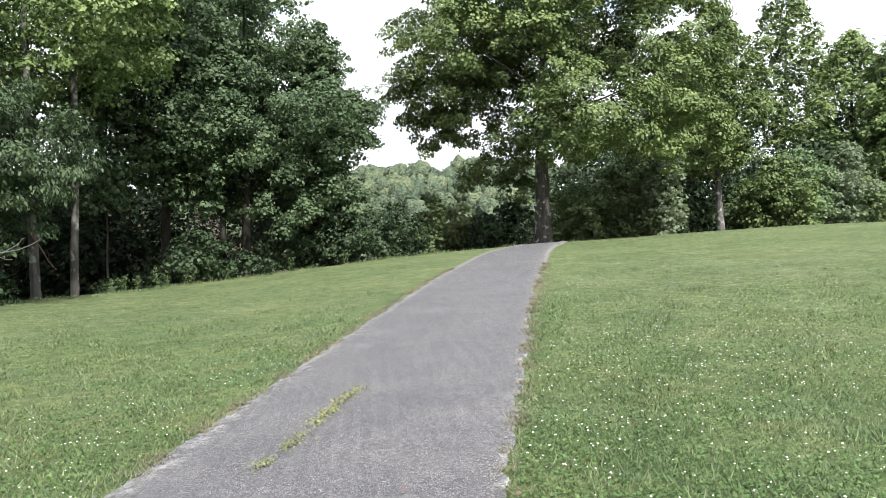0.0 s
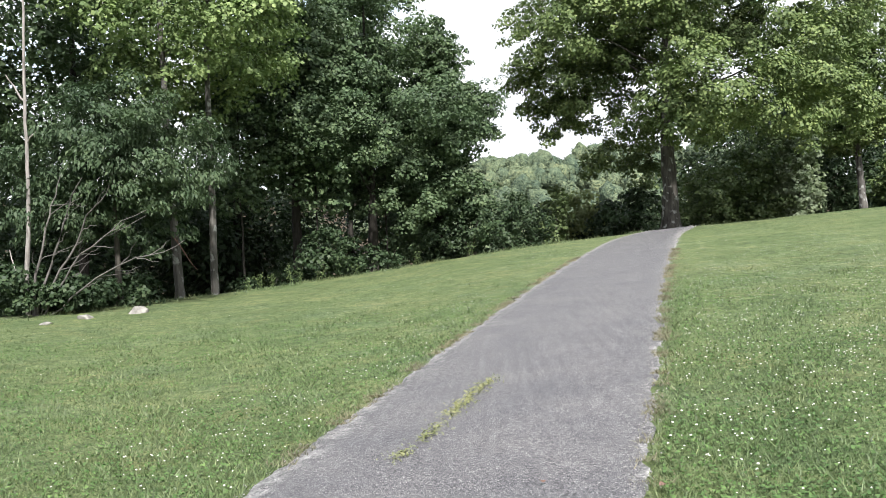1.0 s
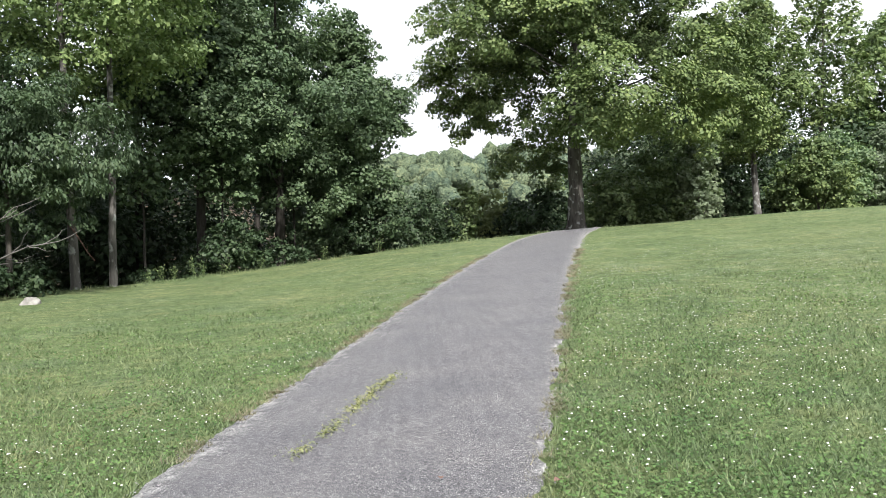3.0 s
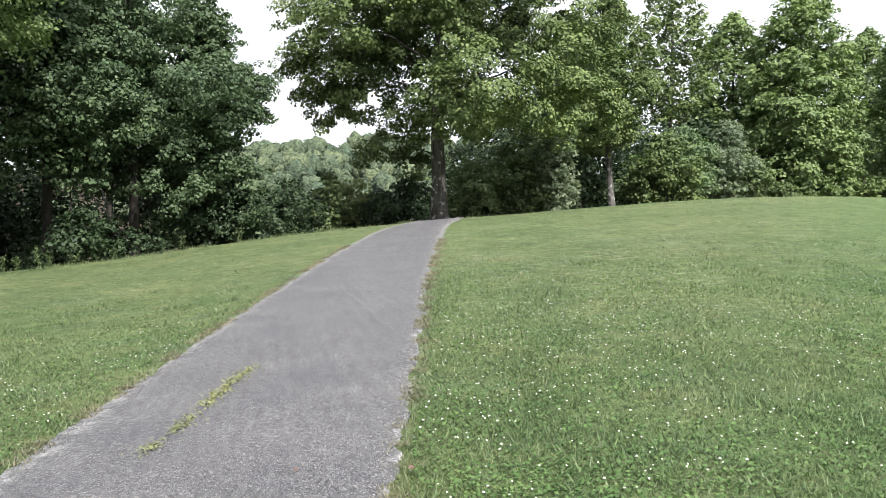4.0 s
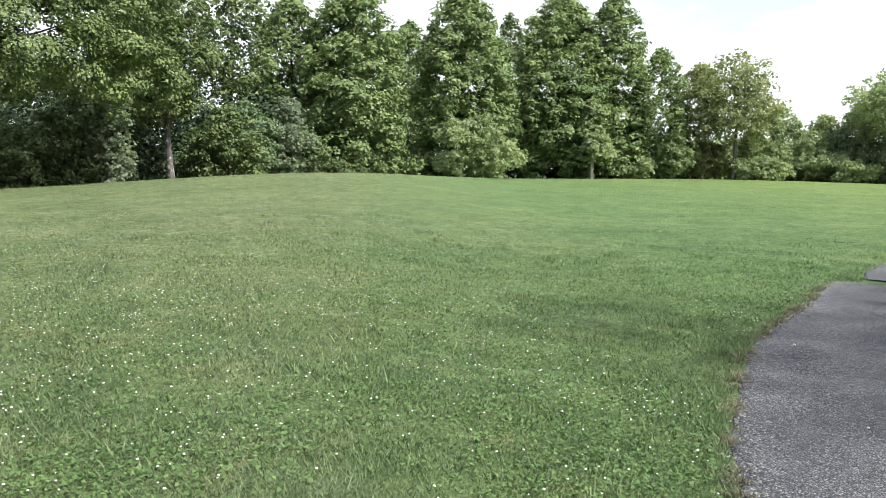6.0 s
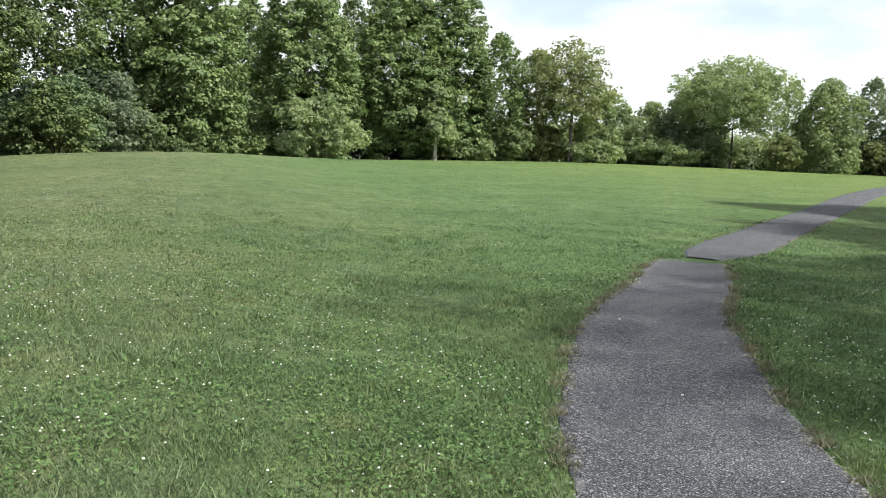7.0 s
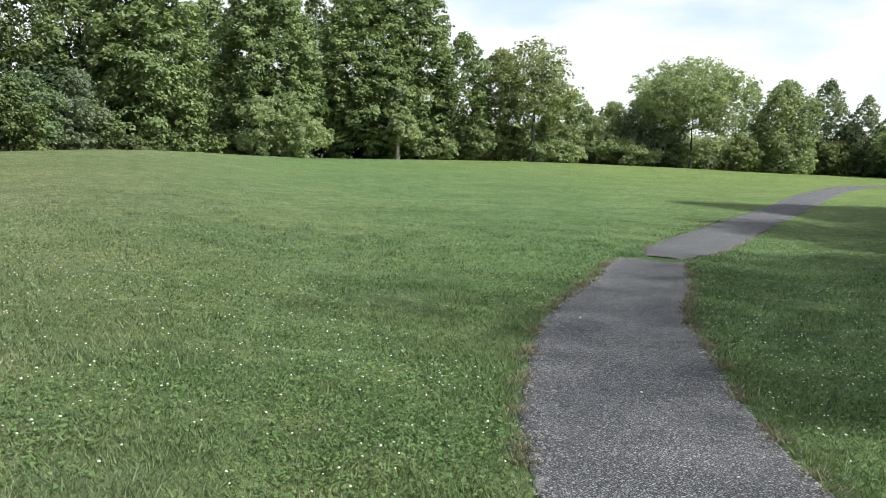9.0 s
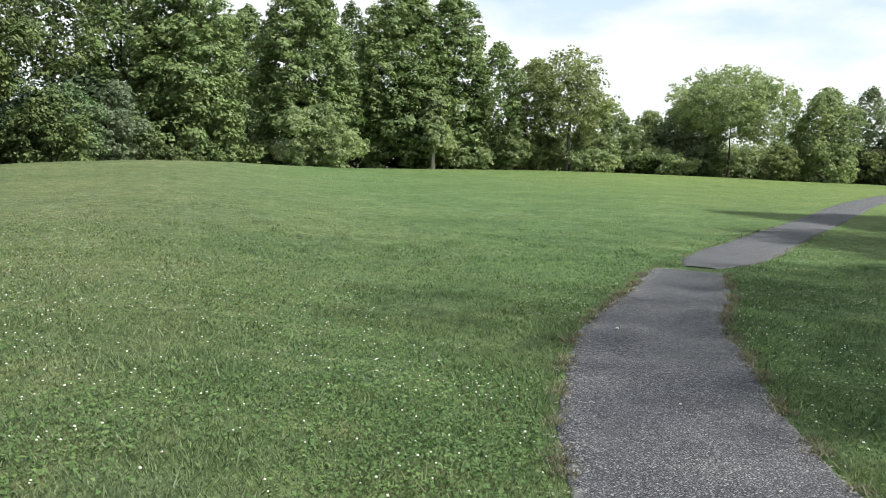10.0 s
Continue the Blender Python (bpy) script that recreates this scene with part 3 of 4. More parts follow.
# wood edge on the low side
W = "trees of the wood edge"
plant("poplar_tree", "slim tall tree with bare grey lower trunk", -24.5, 26.3, 31, 8.0, 6.6, 0.135, "oval", LEAF_POPLAR, BARK_GREY, 0.13, 21, group=W, flare=0.08, lean=(-0.2, 0.2), cover=0.24, fill=14, flat=0.6, spray=0.45)
plant("poplar_tree", "slim tall tree with bare grey lower trunk", -22.42, 26.5, 32, 7.5, 7.6, 0.115, "oval", LEAF_POPLAR, BARK_GREY, 0.13, 22, group=W, flare=0.08, lean=(0.4, 0), cover=0.24, fill=14, flat=0.6, spray=0.45)
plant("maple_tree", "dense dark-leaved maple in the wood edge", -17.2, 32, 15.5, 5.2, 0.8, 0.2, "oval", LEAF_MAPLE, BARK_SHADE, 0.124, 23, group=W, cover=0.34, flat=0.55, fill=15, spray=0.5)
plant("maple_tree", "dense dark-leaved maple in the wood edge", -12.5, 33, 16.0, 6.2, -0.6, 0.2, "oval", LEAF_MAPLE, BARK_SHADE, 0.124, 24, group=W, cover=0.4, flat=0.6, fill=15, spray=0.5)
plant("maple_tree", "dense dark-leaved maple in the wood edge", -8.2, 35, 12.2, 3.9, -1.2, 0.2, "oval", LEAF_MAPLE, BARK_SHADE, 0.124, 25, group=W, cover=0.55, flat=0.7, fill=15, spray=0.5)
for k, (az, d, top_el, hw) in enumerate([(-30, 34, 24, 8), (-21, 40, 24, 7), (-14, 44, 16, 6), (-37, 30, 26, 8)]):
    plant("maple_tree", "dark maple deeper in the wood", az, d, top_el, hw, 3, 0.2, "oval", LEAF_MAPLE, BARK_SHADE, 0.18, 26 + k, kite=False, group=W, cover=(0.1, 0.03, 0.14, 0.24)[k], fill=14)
plant("sumac_tree", "small tree with drooping pale leaves", -28.0, 24.5, 8.6, 6.6, -1.2, 0.09, "spread", LEAF_SUMAC, BARK_DARK, 0.145, 30, droop=1.6, cover=0.42, fill=22, ragged=0.4, narrow=0.42, spray=0.45)
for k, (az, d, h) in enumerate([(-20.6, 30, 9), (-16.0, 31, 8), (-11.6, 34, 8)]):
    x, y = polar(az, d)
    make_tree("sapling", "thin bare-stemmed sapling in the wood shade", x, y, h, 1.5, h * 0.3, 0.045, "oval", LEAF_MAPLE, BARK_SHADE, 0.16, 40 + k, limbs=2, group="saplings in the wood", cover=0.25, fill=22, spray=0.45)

# far row across the field
F = "trees of the far row"
ROW = [(20.9, 58, 13.8, 2.0, 4.4, "oval", LEAF_OAK), (24.6, 70, 10.9, 2.2, -0.5, "column", LEAF_POPLAR), (28.4, 68, 12.0, 2.9, -0.8, "column", LEAF_POPLAR),
       (32.0, 84, 9.5, 1.5, 0.5, "column", LEAF_POPLAR), (35.5, 72, 11.6, 2.7, -0.4, "column", LEAF_POPLAR), (38.4, 86, 10.1, 1.2, 1.5, "oval", LEAF_PALE),
       (41.6, 78, 11.4, 2.7, -0.2, "column", LEAF_POPLAR), (45.0, 79, 11.2, 1.9, 0.0, "column", LEAF_POPLAR), (47.9, 80, 7.9, 1.6, -0.2, "oval", LEAF_POPLAR),
       (50.2, 82, 7.0, 1.6, -0.2, "oval", LEAF_OLIVE), (54.6, 84, 4.5, 1.7, -0.2, "oval", LEAF_FIELD), (57.4, 90, 3.9, 1.3, -0.2, "oval", LEAF_FIELD),
       (60.0, 88, 5.4, 1.5, 0.0, "oval", LEAF_GREY), (62.2, 86, 6.6, 2.7, 2.4, "spread", LEAF_FIELD), (65.6, 94, 5.3, 0.8, 0.3, "oval", LEAF_POPLAR),
       (67.6, 86, 5.4, 1.5, -0.4, "column", LEAF_FIELD), (69.9, 91, 5.4, 1.1, -0.2, "oval", LEAF_GREY), (72.0, 90, 4.5, 0.7, -0.2, "column", LEAF_GREY),
       (71.2, 92, 3.0, 1.0, -0.2, "oval", LEAF_PALE), (73.6, 88, 3.4, 1.2, 0.0, "oval", LEAF_PALE), (76.0, 90, 5.0, 2.0, 0.0, "oval", LEAF_MAPLE)]
for k, (az, d, top_el, hw, foot_el, shape, mat) in enumerate(ROW):
    plant("poplar_tree" if shape == "column" else "field_tree", "tall green tree of a row beyond the field" if shape == "column" else "leafy green tree beyond the field",
          az, d, top_el, hw * (1.2 if az < 47 else 1.15 if az < 57 else 1.25 if az < 64 else 1.2), foot_el, 0.22 if az < 47 else 0.15, shape, mat, BARK_DARK, 0.21 if az < 47 else 0.19, 50 + k, kite=False, stray=0.24 if az < 47 else 0.65, limbs=3 if az < 47 else 5, stem=0.93 if az < 47 else 0.5, group=F, bough=0.27 if az < 47 else 0.21, fill=13 if az < 47 else 16, ragged=0.18 if az < 47 else 0.45, inner=0.15, lobes=0.1 if az < 47 else 0.32, crowd=7 if az < 47 else 4.2, cover=0.12 if az < 22 else 0.22 if mat is LEAF_PALE else 0.29 if az < 58 else 0.23 if az < 66 else 0.29)
plant("young_tree", "young tree with pale slim trunk by the field", 43.8, 74, 4.8, 1.6, 0.9, 0.16, "cone", LEAF_FIELD, BARK_PALE, 0.26, 80, limbs=2, cover=0.9)
plant("field_tree", "thin-crowned tree with grey trunk by the field", 52.4, 80, 7.7, 2.3, 2.4, 0.2, "spread", LEAF_OLIVE, BARK_GREY, 0.2, 81, limbs=8, cover=0.24, fill=24, ragged=0.45, kite=False)
plant("young_tree", "young tree with pale slim trunk by the field", 74.2, 84, 3.2, 1.6, 0.9, 0.16, "oval", LEAF_FIELD, BARK_PALE, 0.22, 82, limbs=2, cover=0.4, fill=26)

# shade trees beside the lawn
S = "shade trees beside the lawn"
for k, (x, y, h, r, foot, trunk_r, shape, leaf, label, kw) in enumerate([
        (29.6, 3.2, 12.3, 5.6, 1.9, 0.3, "cone", 0.19, "broad dark shade tree beside the lawn", dict(cover=0.5, bough=0.22, lobes=0.12, fill=16)),
        (18.8, -5.6, 11.0, 5.2, 2.8, 0.28, "spread", 0.4, "broad dark shade tree beside the lawn", dict(cover=0.55)),
        (11.2, -4.2, 10.5, 4.9, 3.0, 0.25, "spread", 0.24, "thin-crowned shade tree beside the lawn", dict(cover=0.17, fill=30)),
        (22.6, -0.6, 9.5, 3.9, 2.6, 0.22, "spread", 0.3, "broad dark shade tree beside the lawn", dict(cover=0.42)),
        (62, 4, 13, 5.0, 2.2, 0.28, "spread", 0.4, "broad dark shade tree beside the lawn", dict(cover=0.6))]):
    make_tree("shade_tree", label, x, y, h, r, foot, trunk_r, shape, LEAF_MAPLE, BARK_DARK, leaf, 90 + k, group=S, **kw)


# shrubs
U = "shrubs of the wood edge"
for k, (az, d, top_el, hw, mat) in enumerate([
        (-33, 23.5, -1.8, 3.6, LEAF_SHADED), (-29, 25, -2.6, 3, LEAF_SHADED), (-20.6, 27.5, -3.6, 0.9, LEAF_SHADED), (-17.6, 29.5, -2.6, 1.6, LEAF_SHADED), (-15.4, 30, -0.6, 2.0, LEAF_SHADED), (-12.6, 30.5, -2.0, 1.6, LEAF_SHADED), (-10.6, 32.5, -0.4, 2.0, LEAF_MAPLE), (-8.0, 32.5, -2.0, 1.5, LEAF_SHADED),
        (-6.2, 34, 1.2, 2.1, LEAF_SHADED), (-3.4, 37, 1.2, 1.9, LEAF_SHADED), (-1.2, 42, 0.4, 1.8, LEAF_SHADED), (-0.6, 40.5, 1.5, 0.9, LEAF_PALE), (19.0, 49.5, 1.8, 0.9, LEAF_PALE), (0.8, 43, 1.1, 1.8, LEAF_OLIVE), (2.8, 42, 0.5, 1.7, LEAF_SHADED), (4.5, 40, 1.2, 1.9, LEAF_SHADED),
        (8.6, 42, 2.4, 2.0, LEAF_PALE), (10.6, 43, 3.6, 1.7, LEAF_PALE), (12.4, 44, 4.6, 1.7, LEAF_PALE), (13.9, 43.5, 4.4, 1.3, LEAF_GREY), (15.6, 56, 2.4, 1.6, LEAF_MAPLE), (18.0, 57, 2.8, 1.6, LEAF_SHADED), (19.4, 52, 2.6, 1.8, LEAF_POPLAR), (20.9, 49.5, 4.0, 1.9, LEAF_OAK), (21.6, 54, 4.4, 2.0, LEAF_TULIP), (24.5, 56, 4.6, 1.2, LEAF_GREY), (25.6, 60, 2.6, 1.4, LEAF_PALE)]):
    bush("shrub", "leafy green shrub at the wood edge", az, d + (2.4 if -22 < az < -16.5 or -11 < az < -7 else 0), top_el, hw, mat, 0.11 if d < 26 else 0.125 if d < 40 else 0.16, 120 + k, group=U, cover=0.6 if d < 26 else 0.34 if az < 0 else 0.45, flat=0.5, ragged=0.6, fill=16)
V = "shrubs of the far row"
for k, (az, d, top_el, hw, mat) in enumerate([
        (36.4, 62, 3.9, 2.7, LEAF_FIELD), (27.6, 64, 0.9, 1.6, LEAF_PALE), (30.4, 66, 1.2, 1.5, LEAF_POPLAR), (31.8, 69, 1.5, 1.2, LEAF_POPLAR), (33.2, 74, 1.2, 1.3, LEAF_POPLAR), (39.4, 78, 1.6, 1.2, LEAF_SHADED), (42.0, 80, 1.2, 1.5, LEAF_SHADED), (45.8, 78, 2.2, 1.8, LEAF_FIELD),
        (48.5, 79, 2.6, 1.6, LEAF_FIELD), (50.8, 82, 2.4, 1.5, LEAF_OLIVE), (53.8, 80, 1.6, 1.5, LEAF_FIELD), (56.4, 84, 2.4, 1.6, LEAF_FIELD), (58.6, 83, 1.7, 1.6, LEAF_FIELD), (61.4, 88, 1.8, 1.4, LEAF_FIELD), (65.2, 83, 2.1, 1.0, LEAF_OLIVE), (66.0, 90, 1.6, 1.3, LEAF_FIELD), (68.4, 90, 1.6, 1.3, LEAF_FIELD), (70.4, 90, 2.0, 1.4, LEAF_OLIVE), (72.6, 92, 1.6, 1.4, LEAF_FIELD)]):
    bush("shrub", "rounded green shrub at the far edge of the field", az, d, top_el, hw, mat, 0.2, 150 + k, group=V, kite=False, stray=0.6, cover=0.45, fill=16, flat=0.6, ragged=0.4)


# ---------------------------------------------------------------- far woods
def far_woods(name, label, crowns, seed, mat, per, leaf, loose=0.35):
    """Many tree crowns in the distance, as one mass of leaves."""
    g = np.random.default_rng(seed)
    c = np.asarray(crowns)
    k = np.repeat(np.arange(len(c)), per)
    d = unit(g.standard_normal((len(k), 3)))
    d[:, 2] = np.where(d[:, 2] < -0.3, -d[:, 2], d[:, 2])
    p = c[k, :3] + d * c[k, 3:4] * np.array([1, 1, 1.25]) * g.uniform(1.03 - 0.8 * loose, 1.05, (len(k), 1))
    v, f = leaves_at(g, p, d + np.array([0, 0, 0.5]) + g.standard_normal((len(k), 3)) * loose, np.full(len(k), leaf), 0.8)
    return tagged(new(name, mesh_of(name, v, f, mat)), label, "woods", kind="stuff")


def hill_woods(name, label, crowns, seed, mat, per, leaf):
    """Crowns of a far wood: lumpy domes of foliage with loose leaf tufts over them."""
    g = np.random.default_rng(seed)
    c = np.asarray(crowns)
    rings, sides = 7, 9
    th, ph = np.meshgrid(np.array([0.04, 0.34, 0.68, 1.03, 1.4, 1.85, 3.05]), np.arange(sides) * 2 * np.pi / sides, indexing="ij")
    d = np.stack([np.sin(th) * np.cos(ph), np.sin(th) * np.sin(ph), np.cos(th) * 1.1], -1).reshape(-1, 3)
    i, j = np.meshgrid(np.arange(rings - 1), np.arange(sides), indexing="ij")
    j2 = (j + 1) % sides
    quad = np.stack([i * sides + j, (i + 1) * sides + j, (i + 1) * sides + j2, i * sides + j2], -1).reshape(-1, 4)
    wob = g.uniform(0, 6.28, (len(c), 4, 1))
    lump = 1 + 0.1 * np.sin(5 * d[None, :, 0] + wob[:, 0]) + 0.1 * np.sin(6 * d[None, :, 1] + wob[:, 1]) + 0.09 * np.sin(8 * d[None, :, 2] + 4 * d[None, :, 0] + wob[:, 2])
    lump = 0.94 * lump + 0.05 * g.standard_normal(lump.shape) * np.sin(th).ravel()[None]
    v = c[:, None, :3] + d[None] * (c[:, 3:4] * lump)[..., None]
    f = (quad[None] + (rings * sides * np.arange(len(c)))[:, None, None]).reshape(-1, 4)
    ob = tagged(new(name, mesh_of(name, v.reshape(-1, 3), f, mat, True)), label, "woods", kind="stuff")
    k = np.repeat(np.arange(len(c)), per)
    d = unit(g.standard_normal((len(k), 3)))
    d[:, 2] = np.abs(d[:, 2]) * 1.2 - 0.15
    p = c[k, :3] + d * c[k, 3:4] * g.uniform(0.9, 1.14, (len(k), 1))
    lv, lf = leaves_at(g, p, d + np.array([0, 0, 0.3]) + g.standard_normal((len(k), 3)) * 0.45, np.full(len(k), leaf), 0.9)
    piece("leaf_tufts", mesh_of("leaf_tufts", lv, lf, mat), ob)
    return ob


g0 = np.random.default_rng(7)
hill, flank = [], []
for k in range(640):
    az, d = (g0.uniform(-8.5, 7) if k < 480 else g0.uniform(-46, 16)), g0.uniform(105, 172)
    x, y = polar(az, d)
    (hill if k < 480 else flank).append((x, y, float(ground_z(x, y)) + g0.uniform(0.5, 4.6), g0.uniform(1.0, 2.1)))
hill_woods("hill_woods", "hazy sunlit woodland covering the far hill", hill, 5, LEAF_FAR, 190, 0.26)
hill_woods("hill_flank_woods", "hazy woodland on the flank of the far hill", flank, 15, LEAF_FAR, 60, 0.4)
band = []
for k in range(520):
    az = g0.uniform(18, 80) if k < 400 else g0.uniform(44, 77)
    x, y = polar(az, (64 if az < 24 else 90) + g0.uniform(0, 12))
    band.append((x, y, float(ground_z(x, y)) + g0.uniform(0.0, (7.0 if az < 47 else 2.2) if k < 400 else 1.0), g0.uniform(1.5, 2.5)))
far_woods("back_woods", "shaded undergrowth behind the far tree row", [b for b in band if b[0] < 0.95 * b[1]], 6, LEAF_SHADED, 240, 0.36)
far_woods("thicket", "green leafy thicket behind the far tree row", [b for b in band if b[0] >= 0.95 * b[1]], 16, LEAF_FIELD, 230, 0.3)
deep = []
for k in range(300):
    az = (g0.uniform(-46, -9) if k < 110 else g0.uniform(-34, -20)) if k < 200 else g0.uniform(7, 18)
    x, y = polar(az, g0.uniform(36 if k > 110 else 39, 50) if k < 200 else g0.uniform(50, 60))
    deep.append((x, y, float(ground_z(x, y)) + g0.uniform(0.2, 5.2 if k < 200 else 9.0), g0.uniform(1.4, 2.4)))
far_woods("deep_woods", "dark shaded undergrowth inside the wood", deep, 9, LEAF_SHADED, 380, 0.21)


# ---------------------------------------------------------------- turf
def patches(x, y, seed, size):
    """A smooth random field, about -1 to 1, for clustering."""
    g = np.random.default_rng(seed)
    t = np.zeros_like(x)
    for _ in range(6):
        a, k = g.uniform(0, 6.28), g.uniform(0.6, 1.7) / size
        t += np.sin((x * math.cos(a) + y * math.sin(a)) * k * 6.28 + g.uniform(0, 6.28))
    return t / 2.6


def scatter(g, count, near, far, power, az0=-42.0, az1=82.0):
    """Points on the lawn whose number falls off with distance."""
    a = np.radians(g.uniform(az0, az1, count))
    u = g.uniform(size=count)
    if abs(power) < 1e-6:
        d = near * (far / near) ** u
    else:
        d = (near ** power + u * (far ** power - near ** power)) ** (1 / power)
    return d * np.sin(a), d * np.cos(a)


def blades(g, x, y, height, width, lean=0.6):
    """One curved-looking blade, a single triangle, at each point."""
    n = len(x)
    z = ground_z(x, y)
    a = g.uniform(0, 6.28, n)
    s = np.stack([np.cos(a), np.sin(a), np.zeros(n)], 1) * (width / 2)[:, None]
    base = np.stack([x, y, z - 0.005], 1)
    b = g.uniform(0, 6.28, n)
    tip = base + np.stack([np.cos(b), np.sin(b), np.zeros(n)], 1) * (height * lean * g.uniform(0.2, 1.3, n))[:, None]
    tip[:, 2] += height
    return np.stack([base - s, base + s, tip], 1).reshape(-1, 3), np.arange(3 * n).reshape(-1, 3)


def on_lawn(x, y, margin):
    a, d = np.degrees(np.arctan2(x, y)), np.hypot(x, y)
    lim = np.interp(a, BROW[:, 0], BROW[:, 2]) + np.where(a < 22, 0.6, 10)
    return (d < lim) & (path_gap(x, y) > margin)


def build_turf():
    g = np.random.default_rng(41)
    sets = []
    for count, near, far, power in ((620000, 2.4, 26.0, 0.3), (50000, 20.0, 60.0, 0.8)):
        x, y = scatter(g, count, near, far, power)
        keep = on_lawn(x, y, 0.02 + 0.05 * g.uniform(size=count) ** 2)
        keep &= (near > 10) | (g.uniform(size=count) < np.clip((26 - np.hypot(x, y)) / 9, 0.08, 1))
        x, y = x[keep], y[keep]
        d = np.hypot(x, y)
        tuft = np.clip(patches(x, y, 3, 1.3), -1, 1.4)
        fringe = np.exp(-np.maximum(path_gap(x, y), 0) / 0.25)
        h = (0.028 + 0.003 * np.clip(1.5 - d / 6, 0, 1) + 0.013 * tuft + 0.025 * fringe) * g.uniform(0.5, 1.5, len(x))
        h *= np.where(g.uniform(size=len(x)) < 0.03, 2.0, 1.0) * np.clip(1.25 - d / 28, 0.35, 1)
        sets.append(blades(g, x, y, np.maximum(h, 0.015), (0.0042 + 0.0008 * d) * g.uniform(0.5, 1.5, len(x)), 1.1))
    # sparser blades all round, under and behind the camera
    x, y = scatter(g, 70000, 0.4, 13.0, 1.1, -180.0, 180.0)
    keep = on_lawn(x, y, 0.04)
    x, y = x[keep], y[keep]
    sets.append(blades(g, x, y, 0.04 * g.uniform(0.5, 1.5, len(x)), 0.009 * g.uniform(0.5, 1.5, len(x)), 1.1))
    # longer grass and weeds where the lawn meets the wood
    a = g.uniform(-36, 10, 7000)
    d = np.interp(a, BROW[:, 0], BROW[:, 2]) + g.normal(0.35, 0.35, len(a))
    x, y = d * np.sin(np.radians(a)), d * np.cos(np.radians(a))
    keep = (path_gap(x, y) > 0.2) & (patches(x, y, 21, 2.2) + g.uniform(-0.6, 0.6, len(x)) > 0)
    x, y = x[keep], y[keep]
    sets.append(blades(g, x, y, g.uniform(0.03, 0.13, len(x)), g.uniform(0.012, 0.025, len(x)), 0.8))
    # taller clumps left standing in the lawn
    cx, cy = scatter(g, 190, 3.0, 16.0, 1.2)
    k = np.repeat(np.arange(len(cx)), 70)
    x, y = cx[k] + g.normal(0, 0.09, len(k)), cy[k] + g.normal(0, 0.09, len(k))
    keep = on_lawn(x, y, 0.08)
    x, y = x[keep], y[keep]
    sets.append(blades(g, x, y, g.uniform(0.04, 0.1, len(x)), (0.004 + 0.0006 * np.hypot(x, y)) * g.uniform(0.6, 1.4, len(x)), 0.7))
    v, f = join(sets)
    tagged(new("grass", mesh_of("grass", v, f, BLADE)), "short green lawn grass with longer tufts", "grass", kind="stuff")


build_turf()


def build_clover():
    g = np.random.default_rng(43)
    x, y = scatter(g, 27000, 2.6, 26.0, 1.3)
    a = np.degrees(np.arctan2(x, y))
    d = np.hypot(x, y)
    want = 0.22 + 0.22 * patches(x, y, 8, 3.0) + 0.6 * np.exp(-((a - 16) / 15) ** 2) * np.exp(-((d - 12) / 6.5) ** 2) + 0.08 * (a > 52) + 0.4 * np.exp(-((a - 68) / 9) ** 2) * np.exp(-((d - 9) / 4) ** 2)
    want = want * np.where(a < -3, 0.1 + 1.3 * np.exp(-np.maximum(path_gap(x, y) - 0.6, 0) / 1.3), 1.0)
    keep = (g.uniform(size=len(x)) < np.clip(want, 0.01, 0.8) * np.clip(0.45 + (d - 3.5) / 6, 0.45, 1)) & on_lawn(x, y, 0.12)
    x, y = x[keep], y[keep]
    n = len(x)
    h = g.uniform(0.025, 0.075, n)
    r = g.uniform(0.005, 0.0095, n)
    ring = np.arange(5) * np.pi * 0.4
    shape = np.array([[np.cos(t) * q, np.sin(t) * q, k] for q, k in ((0.95, -0.3), (0.7, 0.42)) for t in ring])
    quads = [[i, (i + 1) % 5, 5 + (i + 1) % 5] for i in range(5)] + [[i, 5 + (i + 1) % 5, 5 + i] for i in range(5)] + [[5, 6, 7], [5, 7, 8], [5, 8, 9]]
    base = np.stack([x, y, ground_z(x, y) + h], 1)
    v = base[:, None, :] + shape[None] * r[:, None, None] * (1 + 0.15 * g.standard_normal((n, 10, 1)))
    f = (np.asarray(quads)[None] + 10 * np.arange(n)[:, None, None]).reshape(-1, 3)
    tagged(new("clover_flowers", mesh_of("clover_flowers", v.reshape(-1, 3), f, PETAL)), "small white clover flower heads scattered over the lawn", "flowers", kind="stuff")
    sv, sf = blades(g, x, y, h, np.full(n, 0.004), 0.0)
    tagged(new("clover_stems", mesh_of("clover_stems", sv, sf, BLADE)), "thin green clover stems under the flower heads", "flowers", kind="stuff")
    x, y = scatter(g, 200000, 2.4, 16.0, 0.7)
    keep = on_lawn(x, y, 0.1) & (patches(x, y, 8, 3.0) + 2.6 * g.uniform(size=len(x)) > 1.2)
    x, y = x[keep], y[keep]
    n = len(x)
    p = np.stack([x, y, ground_z(x, y) + g.uniform(0.015, 0.045, n)], 1)
    lv, lf = leaves_at(g, p, np.array([0, 0, 1.0]) + g.standard_normal((n, 3)) * 0.35, np.full(n, 0.02), 0.95)
    tagged(new("clover_leaves", mesh_of("clover_leaves", lv, lf, LEAF_CLOVER)), "low green clover leaves in the lawn", "flowers", kind="stuff")


build_clover()


